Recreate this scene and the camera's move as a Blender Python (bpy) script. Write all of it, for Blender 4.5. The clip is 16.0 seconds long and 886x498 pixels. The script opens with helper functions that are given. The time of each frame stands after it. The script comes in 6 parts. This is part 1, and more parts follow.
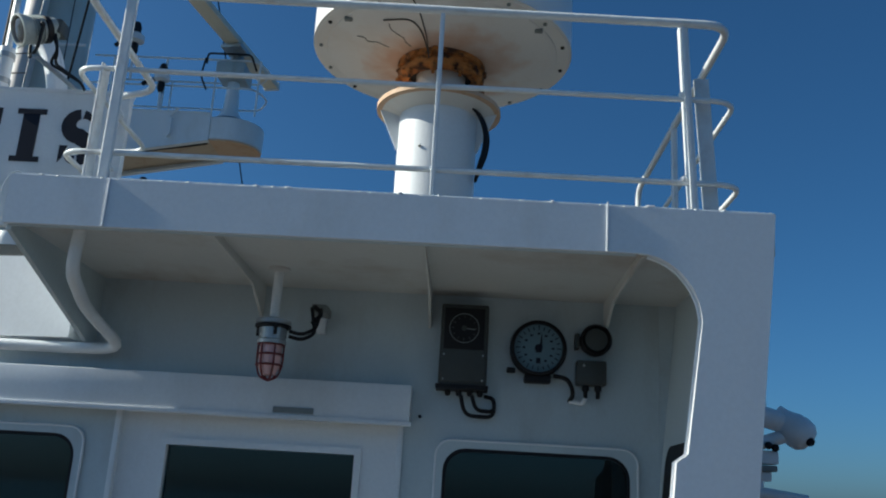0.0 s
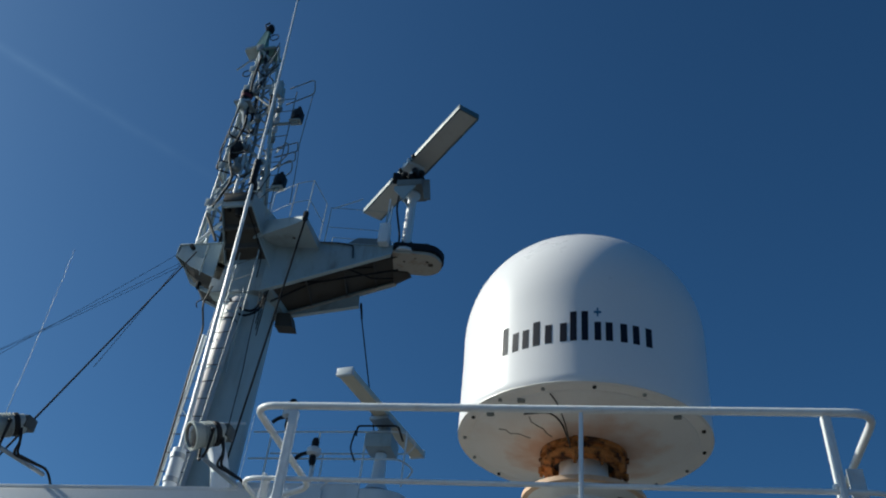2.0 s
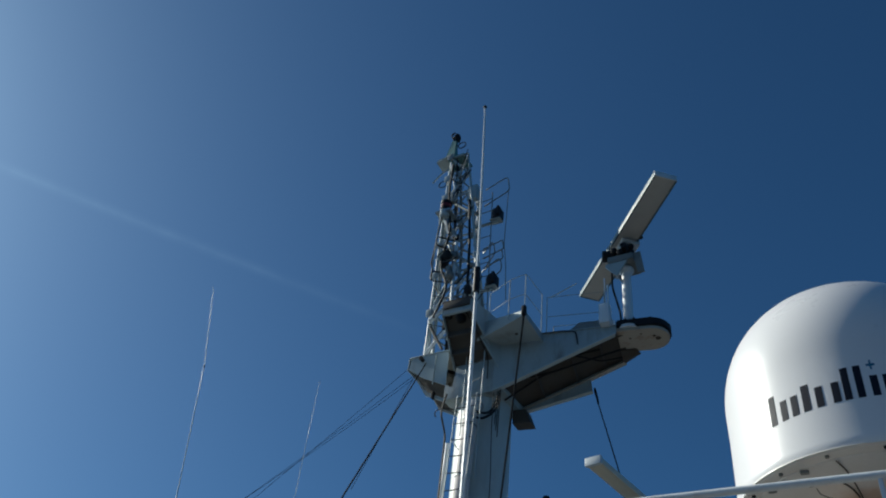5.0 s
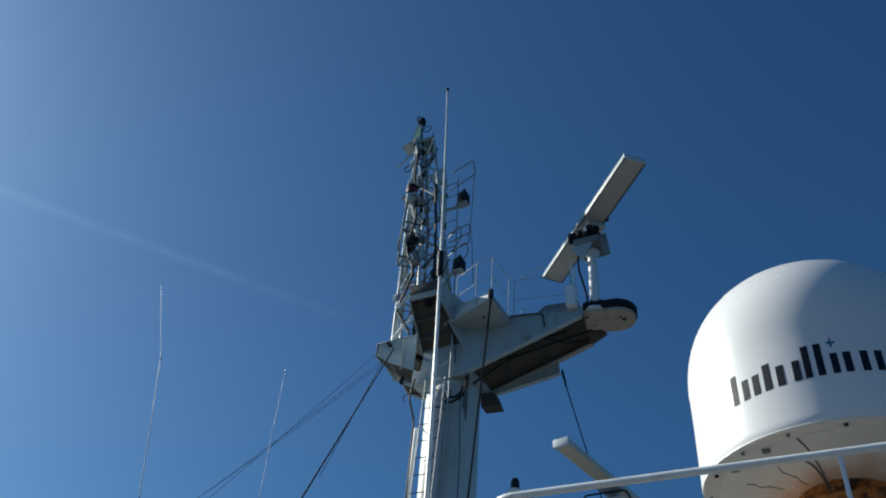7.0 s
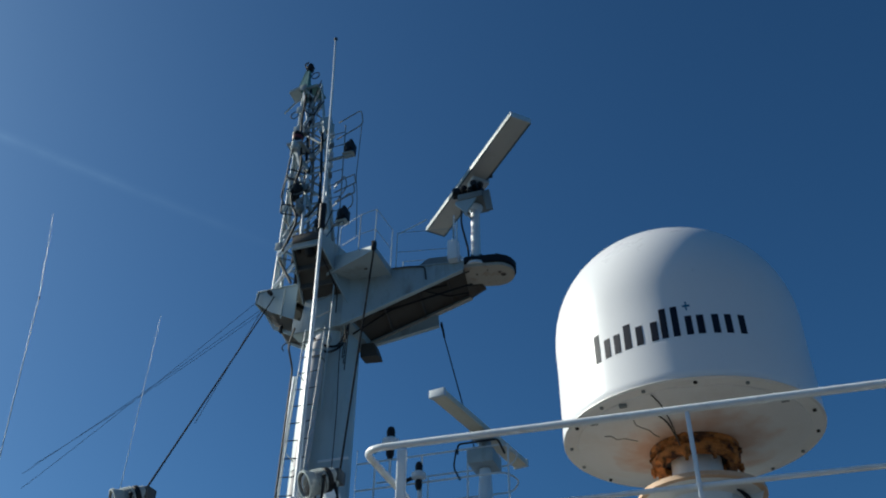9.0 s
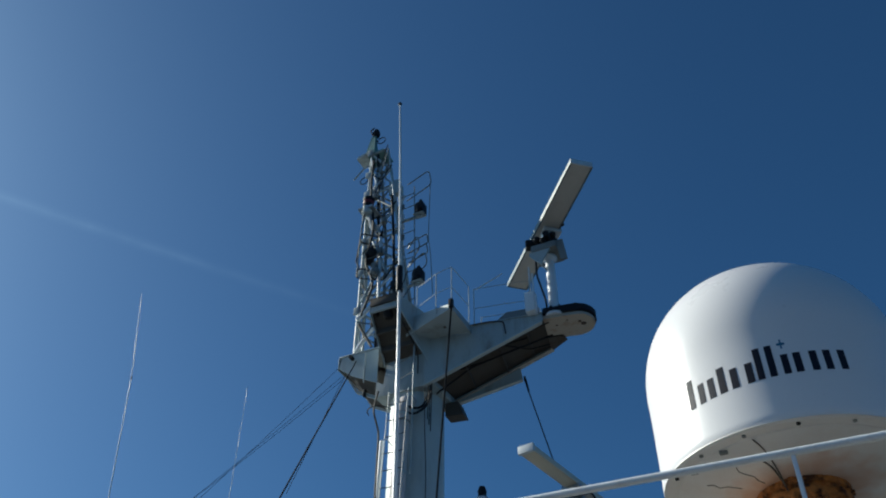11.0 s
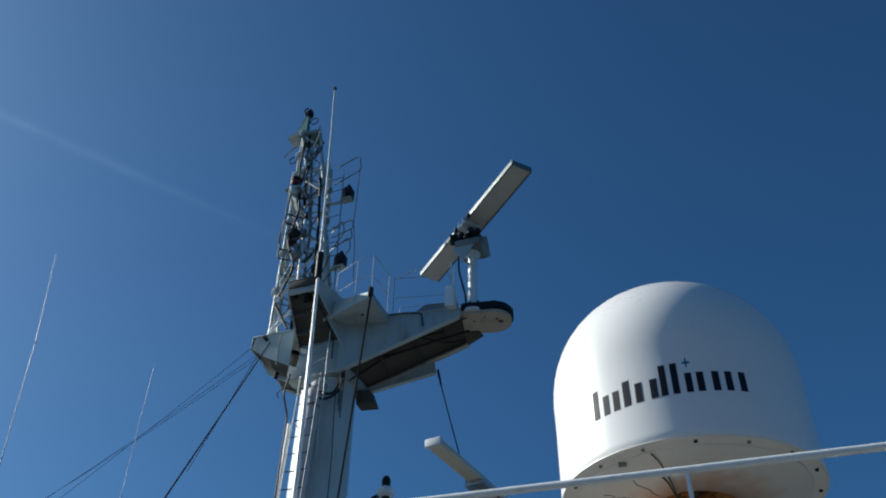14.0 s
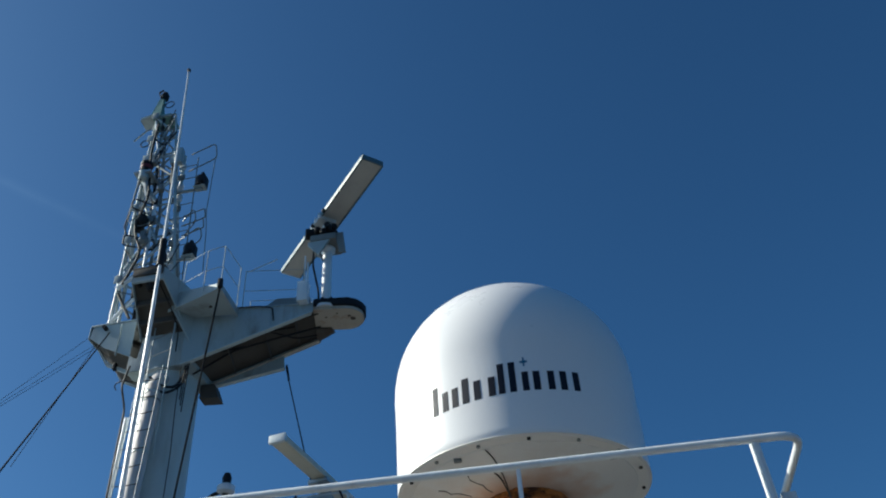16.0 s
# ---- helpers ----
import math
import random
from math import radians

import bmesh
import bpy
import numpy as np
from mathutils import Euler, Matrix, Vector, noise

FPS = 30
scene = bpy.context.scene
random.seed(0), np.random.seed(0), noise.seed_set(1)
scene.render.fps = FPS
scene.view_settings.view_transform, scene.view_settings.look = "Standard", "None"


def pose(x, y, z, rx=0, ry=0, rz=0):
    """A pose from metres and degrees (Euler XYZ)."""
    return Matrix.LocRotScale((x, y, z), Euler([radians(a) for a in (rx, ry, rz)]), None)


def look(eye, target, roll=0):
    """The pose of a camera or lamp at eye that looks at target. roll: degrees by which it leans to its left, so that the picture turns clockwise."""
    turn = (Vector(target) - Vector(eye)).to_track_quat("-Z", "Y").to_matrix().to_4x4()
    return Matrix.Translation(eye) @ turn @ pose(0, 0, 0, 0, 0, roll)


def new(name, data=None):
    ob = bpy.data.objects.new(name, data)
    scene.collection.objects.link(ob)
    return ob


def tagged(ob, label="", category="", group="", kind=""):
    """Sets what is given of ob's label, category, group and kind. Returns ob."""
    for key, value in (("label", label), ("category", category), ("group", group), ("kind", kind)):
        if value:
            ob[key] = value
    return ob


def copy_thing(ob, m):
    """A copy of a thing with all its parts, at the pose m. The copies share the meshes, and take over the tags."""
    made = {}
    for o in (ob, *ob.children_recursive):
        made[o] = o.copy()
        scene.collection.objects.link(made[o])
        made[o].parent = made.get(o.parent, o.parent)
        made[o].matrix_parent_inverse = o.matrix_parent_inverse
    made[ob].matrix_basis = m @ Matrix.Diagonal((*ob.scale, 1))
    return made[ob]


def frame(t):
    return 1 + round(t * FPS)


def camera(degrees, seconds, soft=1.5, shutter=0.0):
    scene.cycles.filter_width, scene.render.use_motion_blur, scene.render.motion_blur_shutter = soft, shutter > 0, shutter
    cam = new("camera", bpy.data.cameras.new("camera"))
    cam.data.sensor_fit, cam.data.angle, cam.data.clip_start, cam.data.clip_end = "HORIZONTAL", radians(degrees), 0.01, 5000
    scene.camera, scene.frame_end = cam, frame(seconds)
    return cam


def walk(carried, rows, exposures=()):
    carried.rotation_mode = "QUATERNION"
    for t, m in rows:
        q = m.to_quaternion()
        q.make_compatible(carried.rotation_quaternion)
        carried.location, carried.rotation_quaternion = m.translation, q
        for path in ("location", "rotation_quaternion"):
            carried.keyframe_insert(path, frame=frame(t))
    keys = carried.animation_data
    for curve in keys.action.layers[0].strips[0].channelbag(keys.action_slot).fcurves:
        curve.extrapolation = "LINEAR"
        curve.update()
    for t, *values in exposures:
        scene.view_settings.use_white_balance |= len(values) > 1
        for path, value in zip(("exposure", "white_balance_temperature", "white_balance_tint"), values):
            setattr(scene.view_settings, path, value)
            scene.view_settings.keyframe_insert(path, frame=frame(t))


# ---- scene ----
cam = camera(53.0, 16.0, soft=2.0)
PATH = [
    (0, (0.178, -0.298, 1.728), (0.108, 1.625, 2.273), 3.4),
    (0.5, (0.196, -0.323, 1.721), (0.043, 1.568, 2.353), 3.0),
    (1, (0.201, -0.368, 1.762), (-0.004, 1.433, 2.608), 3.0),
    (1.5, (0.24, -0.413, 1.857), (-0.003, 1.256, 2.932), 4.7),
    (2, (0.2, -0.513, 1.853), (-0.193, 1.028, 3.066), 6.5),
    (2.5, (0.161, -0.565, 1.862), (-0.439, 0.858, 3.133), 6.9),
    (3, (0.137, -0.601, 1.871), (-0.558, 0.741, 3.181), 7.2),
    (3.2, (0.143, -0.622, 1.869), (-0.544, 0.718, 3.185), 7.4),
    (5.3, (0.072, -0.608, 1.869), (-0.79, 0.626, 3.186), 7.7),
    (5.5, (0.022, -0.648, 1.871), (-0.881, 0.556, 3.189), 7.8),
    (6, (0.041, -0.667, 1.867), (-0.887, 0.53, 3.174), 6.6),
    (6.5, (0.027, -0.672, 1.859), (-0.853, 0.573, 3.153), 5.4),
    (7, (0.111, -0.545, 1.914), (-0.637, 0.781, 3.211), 4.8),
    (7.5, (0.144, -0.551, 1.895), (-0.459, 0.847, 3.192), 3.7),
    (8, (0.147, -0.555, 1.9), (-0.356, 0.927, 3.146), 1.7),
    (8.2, (0.183, -0.601, 1.896), (-0.322, 0.904, 3.112), 1.3),
    (10.3, (0.146, -0.598, 1.91), (-0.473, 0.82, 3.177), 0.3),
    (10.5, (0.158, -0.607, 1.908), (-0.471, 0.792, 3.191), 0.4),
    (11, (0.147, -0.605, 1.917), (-0.513, 0.751, 3.231), 0.4),
    (11.5, (0.163, -0.58, 1.913), (-0.539, 0.739, 3.243), 0.8),
    (12, (0.177, -0.674, 1.866), (-0.575, 0.614, 3.198), 2.0),
    (12.5, (0.166, -0.601, 1.899), (-0.609, 0.67, 3.234), 3.2),
    (13, (0.14, -0.603, 1.942), (-0.56, 0.7, 3.288), 3.4),
    (13.5, (0.147, -0.619, 1.953), (-0.455, 0.744, 3.286), 2.3),
    (14, (0.172, -0.61, 1.964), (-0.339, 0.826, 3.259), 1.0),
    (14.5, (0.155, -0.613, 1.953), (-0.297, 0.862, 3.227), 0.6),
    (15, (0.189, -0.573, 1.95), (-0.194, 0.924, 3.219), -0.6),
    (15.5, (0.196, -0.546, 1.961), (-0.117, 0.963, 3.236), -2.2),
    (16, (0.224, -0.559, 1.963), (0.018, 0.959, 3.25), -4.0),
]
walk(cam, [(t, look(eye, target, roll)) for t, eye, target, roll in PATH], exposures=[(t, e, 5060, -12.5) for t, e in ((0.0, 0.62), (1.0, 0.58), (1.5, 0.60), (2.0, 0.40), (3.0, 0.40), (5.3, 0.21), (6.0, 0.19), (6.5, 0.32), (7.0, 0.49), (8.0, 0.49), (11.0, 0.44), (12.0, 0.35), (12.5, 0.25), (13.5, 0.47), (15.0, 0.60), (15.5, 0.64), (16.0, 0.73))])

# exposure and light
SUN_AZ, SUN_EL = 181.2, 32.0
world = bpy.data.worlds.new("world")
scene.world = world
world.use_nodes = True
wn, wl = world.node_tree.nodes, world.node_tree.links
sky = wn.new("ShaderNodeTexSky")
sky.sky_type, sky.sun_disc = "NISHITA", False
sky.sun_elevation, sky.sun_rotation = radians(SUN_EL), radians(90 - SUN_AZ)
sky.altitude, sky.air_density, sky.dust_density, sky.ozone_density = 300, 0.85, 1.9, 7.2
wl.new(sky.outputs[0], wn["Background"].inputs[0])
wn["Background"].inputs[1].default_value = 0.049
sun = new("sun", bpy.data.lights.new("sun", "SUN"))
sun.data.energy, sun.data.angle, sun.data.color = 5.0, radians(0.6), (1.0, 0.75, 0.585)
sun.matrix_world = look((0, 0, 40), (math.cos(radians(SUN_AZ)) * -1, math.sin(radians(SUN_AZ)) * -1, 40 - math.tan(radians(SUN_EL))))


# ---- materials ----
def material(name, color, rough=0.5, metal=0.0, stain=None, amount=0.35, scale=3.0, grain=0.06, bump=0.15, streak=1.0, spec=0.5, low=0.52, high=0.78):
    """A painted or bare surface: base colour, large stains of a second colour, fine grain and relief."""
    m = bpy.data.materials.new(name)
    m.use_nodes = True
    n, l = m.node_tree.nodes, m.node_tree.links
    b = n["Principled BSDF"]
    b.inputs["Metallic"].default_value = metal
    b.inputs["Specular IOR Level"].default_value = spec
    co = n.new("ShaderNodeTexCoord")
    mp = n.new("ShaderNodeMapping")
    mp.inputs["Scale"].default_value = (1, 1, streak)
    l.new(co.outputs["Object"], mp.inputs["Vector"])
    big, fine = n.new("ShaderNodeTexNoise"), n.new("ShaderNodeTexNoise")
    big.inputs["Scale"].default_value, big.inputs["Detail"].default_value, big.inputs["Roughness"].default_value = scale, 6, 0.65
    fine.inputs["Scale"].default_value, fine.inputs["Detail"].default_value = 60, 4
    l.new(mp.outputs[0], big.inputs["Vector"])
    l.new(co.outputs["Object"], fine.inputs["Vector"])
    ramp = n.new("ShaderNodeMapRange")
    ramp.inputs["From Min"].default_value, ramp.inputs["From Max"].default_value = low, high
    ramp.inputs["To Max"].default_value = amount
    l.new(big.outputs["Fac"], ramp.inputs["Value"])
    mix = n.new("ShaderNodeMix")
    mix.data_type = "RGBA"
    mix.inputs["A"].default_value = (*color, 1)
    mix.inputs["B"].default_value = (*(stain or tuple(c * 0.6 for c in color)), 1)
    l.new(ramp.outputs[0], mix.inputs["Factor"])
    hue = n.new("ShaderNodeHueSaturation")
    gr = n.new("ShaderNodeMapRange")
    gr.inputs["To Min"].default_value, gr.inputs["To Max"].default_value = 1 - grain, 1 + grain
    l.new(fine.outputs["Fac"], gr.inputs["Value"])
    l.new(gr.outputs[0], hue.inputs["Value"])
    l.new(mix.outputs["Result"], hue.inputs["Color"])
    l.new(hue.outputs[0], b.inputs["Base Color"])
    rr = n.new("ShaderNodeMapRange")
    rr.inputs["To Min"].default_value, rr.inputs["To Max"].default_value = max(0.02, rough - 0.12), min(1, rough + 0.12)
    l.new(big.outputs["Fac"], rr.inputs["Value"])
    l.new(rr.outputs[0], b.inputs["Roughness"])
    bm_ = n.new("ShaderNodeBump")
    bm_.inputs["Strength"].default_value, bm_.inputs["Distance"].default_value = bump, 0.004
    l.new(fine.outputs["Fac"], bm_.inputs["Height"])
    wave = n.new("ShaderNodeBump")
    wave.inputs["Strength"].default_value, wave.inputs["Distance"].default_value = bump * 1.6, 0.02
    l.new(big.outputs["Fac"], wave.inputs["Height"])
    l.new(bm_.outputs[0], wave.inputs["Normal"])
    l.new(wave.outputs[0], b.inputs["Normal"])
    return m


WHITE = material("white_paint", (0.75, 0.77, 0.79), 0.5, stain=(0.52, 0.52, 0.49), amount=0.5, scale=1.6, streak=0.5, bump=0.035)
# white paint, greyed and darkened for the shade under the overhang
WALL = material("shaded_bulkhead_paint", (0.515, 0.575, 0.60), 0.45, stain=(0.32, 0.33, 0.32), amount=0.65, scale=2.2, streak=0.4, bump=0.05, spec=0.6)
RAIL = material("rail_paint", (0.76, 0.78, 0.78), 0.38, stain=(0.42, 0.34, 0.27), amount=0.45, scale=9)
LENS = material("dim_lamp_glass", (0.035, 0.03, 0.026), 0.12, stain=(0.12, 0.10, 0.08), amount=0.6, scale=9)
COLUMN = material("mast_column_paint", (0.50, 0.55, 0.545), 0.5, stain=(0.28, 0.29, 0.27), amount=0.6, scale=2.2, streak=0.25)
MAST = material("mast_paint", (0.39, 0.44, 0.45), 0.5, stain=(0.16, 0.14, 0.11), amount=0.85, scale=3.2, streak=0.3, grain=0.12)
# rust stains over a near-black brown that holds the shade beneath the platforms
UNDER = material("rusty_shaded_underside", (0.075, 0.066, 0.055), 0.75, stain=(0.055, 0.03, 0.016), amount=0.9, scale=2.5)
TAN = material("weathered_buff_paint", (0.58, 0.47, 0.34), 0.6, stain=(0.34, 0.15, 0.05), amount=0.8, scale=3.5)
DOME = material("radome_gelcoat", (0.80, 0.79, 0.785), 0.3, stain=(0.73, 0.71, 0.68), amount=0.35, scale=1.2, grain=0.015, bump=0.03)
BASE = material("radome_base_gelcoat", (0.76, 0.74, 0.70), 0.45, stain=(0.60, 0.46, 0.34), amount=0.55, scale=2.0, grain=0.03)
RUST = material("rust", (0.52, 0.20, 0.04), 0.9, stain=(0.035, 0.014, 0.008), amount=0.95, scale=15, grain=0.4, bump=0.8, low=0.46, high=0.60)
BLACK = material("black_rubber", (0.010, 0.010, 0.012), 0.6, amount=0.3, scale=10, spec=0.3)
NAVY = material("navy_lettering", (0.007, 0.009, 0.020), 0.6, stain=(0.016, 0.019, 0.032), amount=0.4, bump=0.02, spec=0.25)
TEAL = material("teal_mark", (0.02, 0.13, 0.24), 0.4)
GREY = material("grey_instrument_paint", (0.20, 0.21, 0.20), 0.5, stain=(0.12, 0.12, 0.11), amount=0.5, scale=8)
STEEL = material("galvanised_steel", (0.42, 0.44, 0.45), 0.42, metal=0.6, stain=(0.25, 0.22, 0.19), amount=0.5, scale=7)
DIAL = material("pale_dial_face", (0.14, 0.205, 0.24), 0.4, amount=0.2)
REDCAGE = material("red_guard_paint", (0.13, 0.011, 0.014), 0.45, stain=(0.02, 0.01, 0.01), amount=0.9, scale=14)
REDLENS = material("red_lens", (0.72, 0.45, 0.42), 0.15, amount=0.1)
CREAM = material("cream_radar_paint", (0.70, 0.64, 0.50), 0.5, stain=(0.50, 0.40, 0.26), amount=0.5, scale=3)
SCANFACE = material("scanner_window", (0.56, 0.54, 0.49), 0.5, stain=(0.42, 0.39, 0.34), amount=0.5, scale=3)
SCANEDGE = material("scanner_edge", (0.10, 0.15, 0.17), 0.5, stain=(0.35, 0.4, 0.4), amount=0.4, scale=6)
GREEN = material("weathered_green_bracket", (0.15, 0.27, 0.25), 0.6, amount=0.6, scale=6)
DECKP = material("deck_paint", (0.105, 0.097, 0.088), 0.7, stain=(0.06, 0.05, 0.045), amount=0.7, scale=1.2, bump=0.4)
ROOFP = material("roof_deck_paint", (0.125, 0.128, 0.118), 0.75, stain=(0.05, 0.035, 0.025), amount=0.7, scale=1.4, bump=0.4)
# brown grime, plus overhang shade and warm deck bounce, in one dulled white
SOFFITP = material("shaded_soffit_paint", (0.60, 0.605, 0.585), 0.5, stain=(0.36, 0.30, 0.24), amount=0.75, scale=1.6, streak=0.6, bump=0.05, low=0.48, high=0.74)
LAMPG = material("weathered_lamp_paint", (0.36, 0.39, 0.38), 0.55, stain=(0.17, 0.16, 0.14), amount=0.8, scale=14, grain=0.1)
PIPEP = material("pipe_paint", (0.60, 0.57, 0.55), 0.75, stain=(0.40, 0.33, 0.28), amount=0.6, scale=3.5, streak=0.4, spec=0.25)
INSTR = material("dark_instrument_paint", (0.050, 0.054, 0.048), 0.5, stain=(0.03, 0.03, 0.027), amount=0.5, scale=8)
# teal of the panes' sky reflection is put into this dark colour
DARKIN = material("dim_room_stand_in", (0.03, 0.075, 0.08), 0.8, amount=0.3)
HULLP = material("hull_paint", (0.20, 0.22, 0.24), 0.6, amount=0.5)
WIRE = material("dark_wire_rope", (0.008, 0.010, 0.014), 0.9, amount=0.4, scale=20, spec=0.08)
AERIAL = material("weathered_aerial", (0.36, 0.40, 0.42), 0.5, stain=(0.20, 0.22, 0.24), amount=0.7, scale=9)
WHIPM = material("white_fibreglass", (0.66, 0.69, 0.70), 0.35, amount=0.3, scale=6)
SEA = material("sea", (0.012, 0.04, 0.07), 0.12, amount=0.5, scale=0.02, bump=0.0)


def glass_material():
    m = bpy.data.materials.new("window_glass")
    m.use_nodes = True
    b = m.node_tree.nodes["Principled BSDF"]
    b.inputs["Base Color"].default_value = (0.30, 0.42, 0.46, 1)
    b.inputs["Roughness"].default_value = 0.03
    b.inputs["Transmission Weight"].default_value = 1.0
    b.inputs["IOR"].default_value = 1.5
    return m


GLASS = glass_material()
NOSE = material("pale_stained_plate", (0.46, 0.42, 0.35), 0.6, stain=(0.24, 0.11, 0.045), amount=0.85, scale=4.2, grain=0.1)
RUSTPLATE = material("rust_bled_plate", (0.60, 0.42, 0.27), 0.7, stain=(0.42, 0.20, 0.08), amount=0.85, scale=4)


def pan_material():
    """Off-white gelcoat with rust bled outwards from the mounting ring in an uneven bloom."""
    m = material("stained_pan_gelcoat", (0.79, 0.765, 0.73), 0.45, stain=(0.66, 0.56, 0.45), amount=0.5, scale=2.5, grain=0.03)
    n, l = m.node_tree.nodes, m.node_tree.links
    b = n["Principled BSDF"]
    old = b.inputs["Base Color"].links[0].from_socket
    co, nz = n.new("ShaderNodeTexCoord"), n.new("ShaderNodeTexNoise")
    nz.inputs["Scale"].default_value, nz.inputs["Detail"].default_value = 5.5, 5
    flat = n.new("ShaderNodeVectorMath")
    flat.operation = "MULTIPLY"
    flat.inputs[1].default_value = (1, 1, 0)
    size = n.new("ShaderNodeVectorMath")
    size.operation = "LENGTH"
    l.new(co.outputs["Object"], flat.inputs[0])
    l.new(flat.outputs[0], size.inputs[0])
    l.new(co.outputs["Object"], nz.inputs["Vector"])
    add = n.new("ShaderNodeMath")
    add.operation = "MULTIPLY_ADD"
    add.inputs[1].default_value = -0.55
    l.new(nz.outputs["Fac"], add.inputs[0])
    l.new(size.outputs["Value"], add.inputs[2])
    rg = n.new("ShaderNodeMapRange")
    rg.inputs["From Min"].default_value, rg.inputs["From Max"].default_value = -0.06, 0.16
    rg.inputs["To Min"].default_value, rg.inputs["To Max"].default_value = 0.7, 0.0
    l.new(add.outputs[0], rg.inputs["Value"])
    mx = n.new("ShaderNodeMix")
    mx.data_type = "RGBA"
    mx.inputs["B"].default_value = (0.56, 0.29, 0.13, 1)
    l.new(rg.outputs[0], mx.inputs["Factor"])
    l.new(old, mx.inputs["A"])
    l.new(mx.outputs["Result"], b.inputs["Base Color"])
    return m


PAN = pan_material()


# ---- mesh helpers ----
BASES = {}


def thing(name, base, label, category, group=""):
    ob = new(name)
    ob.empty_display_size = 0.1
    ob.location = base
    BASES[ob] = Vector(base)
    return tagged(ob, label, category, group)


def part(name, bm, mat, parent=None, label="", smooth=True, kind=""):
    """Links a bmesh, drawn in world places, as one mesh under its thing or part."""
    base = BASES.get(parent, Vector((0, 0, 0)))
    if base.length:
        bmesh.ops.translate(bm, verts=bm.verts, vec=-base)
    bmesh.ops.recalc_face_normals(bm, faces=bm.faces)
    me = bpy.data.meshes.new(name)
    bm.to_mesh(me)
    bm.free()
    me.materials.append(mat)
    if smooth:
        me.shade_smooth()
        me.set_sharp_from_angle(angle=radians(38))
    ob = new(name, me)
    if parent:
        ob.parent = parent
        BASES[ob] = base
    return tagged(ob, label, kind=kind)


def whole(name, bm, mat, label, category, group="", kind="", smooth=True):
    return tagged(part(name, bm, mat, None, smooth=smooth), label, category, group, kind)


def box(x0, x1, y0, y1, z0, z1, bevel=0.0, bm=None):
    bm = bm or bmesh.new()
    r = bmesh.ops.create_cube(bm, size=1)
    for v in r["verts"]:
        v.co = ((x0 + x1) / 2 + v.co.x * (x1 - x0), (y0 + y1) / 2 + v.co.y * (y1 - y0), (z0 + z1) / 2 + v.co.z * (z1 - z0))
    if bevel:
        edges = list({e for v in r["verts"] for e in v.link_edges})
        bmesh.ops.bevel(bm, geom=edges, offset=bevel, segments=2, affect="EDGES", profile=0.6)
    return bm


def prism(points, axis, a, b, bm=None, bevel=0.0):
    """A plate or block: an outline drawn across one axis, from a to b along it."""
    bm = bm or bmesh.new()

    def at(p, d):
        u, v = p
        return {"x": (d, u, v), "y": (u, d, v), "z": (u, v, d)}[axis]

    lo = [bm.verts.new(at(p, a)) for p in points]
    hi = [bm.verts.new(at(p, b)) for p in points]
    faces = [bm.faces.new(lo), bm.faces.new(hi[::-1])]
    for i in range(len(points)):
        j = (i + 1) % len(points)
        faces.append(bm.faces.new((lo[i], hi[i], hi[j], lo[j])))
    if bevel:
        bmesh.ops.bevel(bm, geom=list({e for f in faces for e in f.edges}), offset=bevel, segments=2, affect="EDGES")
    return bm


def hull8(low, high, bm=None):
    """A block between two four-cornered faces."""
    bm = bm or bmesh.new()
    a, b = [bm.verts.new(p) for p in low], [bm.verts.new(p) for p in high]
    bm.faces.new(a), bm.faces.new(b[::-1])
    for i in range(len(a)):
        j = (i + 1) % len(a)
        bm.faces.new((a[i], b[i], b[j], a[j]))
    return bm


def tube(points, r, seg=10, bm=None, r2=None, closed=False):
    """A round bar along points, with mitred bends; r2 tapers it to the end."""
    bm = bm or bmesh.new()
    pts = [Vector(p) for p in points]
    n, rings, up = len(pts), [], None
    for i, p in enumerate(pts):
        if closed:
            d = (pts[(i + 1) % n] - pts[i - 1]).normalized()
        else:
            d = (pts[min(i + 1, n - 1)] - pts[max(i - 1, 0)]).normalized()
        if up is None:
            up = d.orthogonal().normalized()
        up = (up - d * up.dot(d)).normalized()
        side = d.cross(up)
        k = r if r2 is None else r + (r2 - r) * i / (n - 1)
        rings.append([bm.verts.new(p + (up * math.cos(a) + side * math.sin(a)) * k) for a in (2 * math.pi * s / seg for s in range(seg))])
    for i in range(n if closed else n - 1):
        A, B = rings[i], rings[(i + 1) % n]
        for s in range(seg):
            bm.faces.new((A[s], A[(s + 1) % seg], B[(s + 1) % seg], B[s]))
    if not closed:
        bm.faces.new(rings[0][::-1]), bm.faces.new(rings[-1])
    return bm


def soft(points, r, seg=5):
    """The points of a bent bar: corners rounded to the radius r."""
    pts, out = [Vector(p) for p in points], []
    for i, p in enumerate(pts):
        if i in (0, len(pts) - 1):
            out.append(p)
            continue
        a, b = (pts[i - 1] - p), (pts[i + 1] - p)
        ra = min(r, a.length * 0.49, b.length * 0.49)
        s, e = p + a.normalized() * ra, p + b.normalized() * ra
        for k in range(seg + 1):
            t = k / seg
            out.append(s * (1 - t) ** 2 + p * 2 * t * (1 - t) + e * t ** 2)
    return out


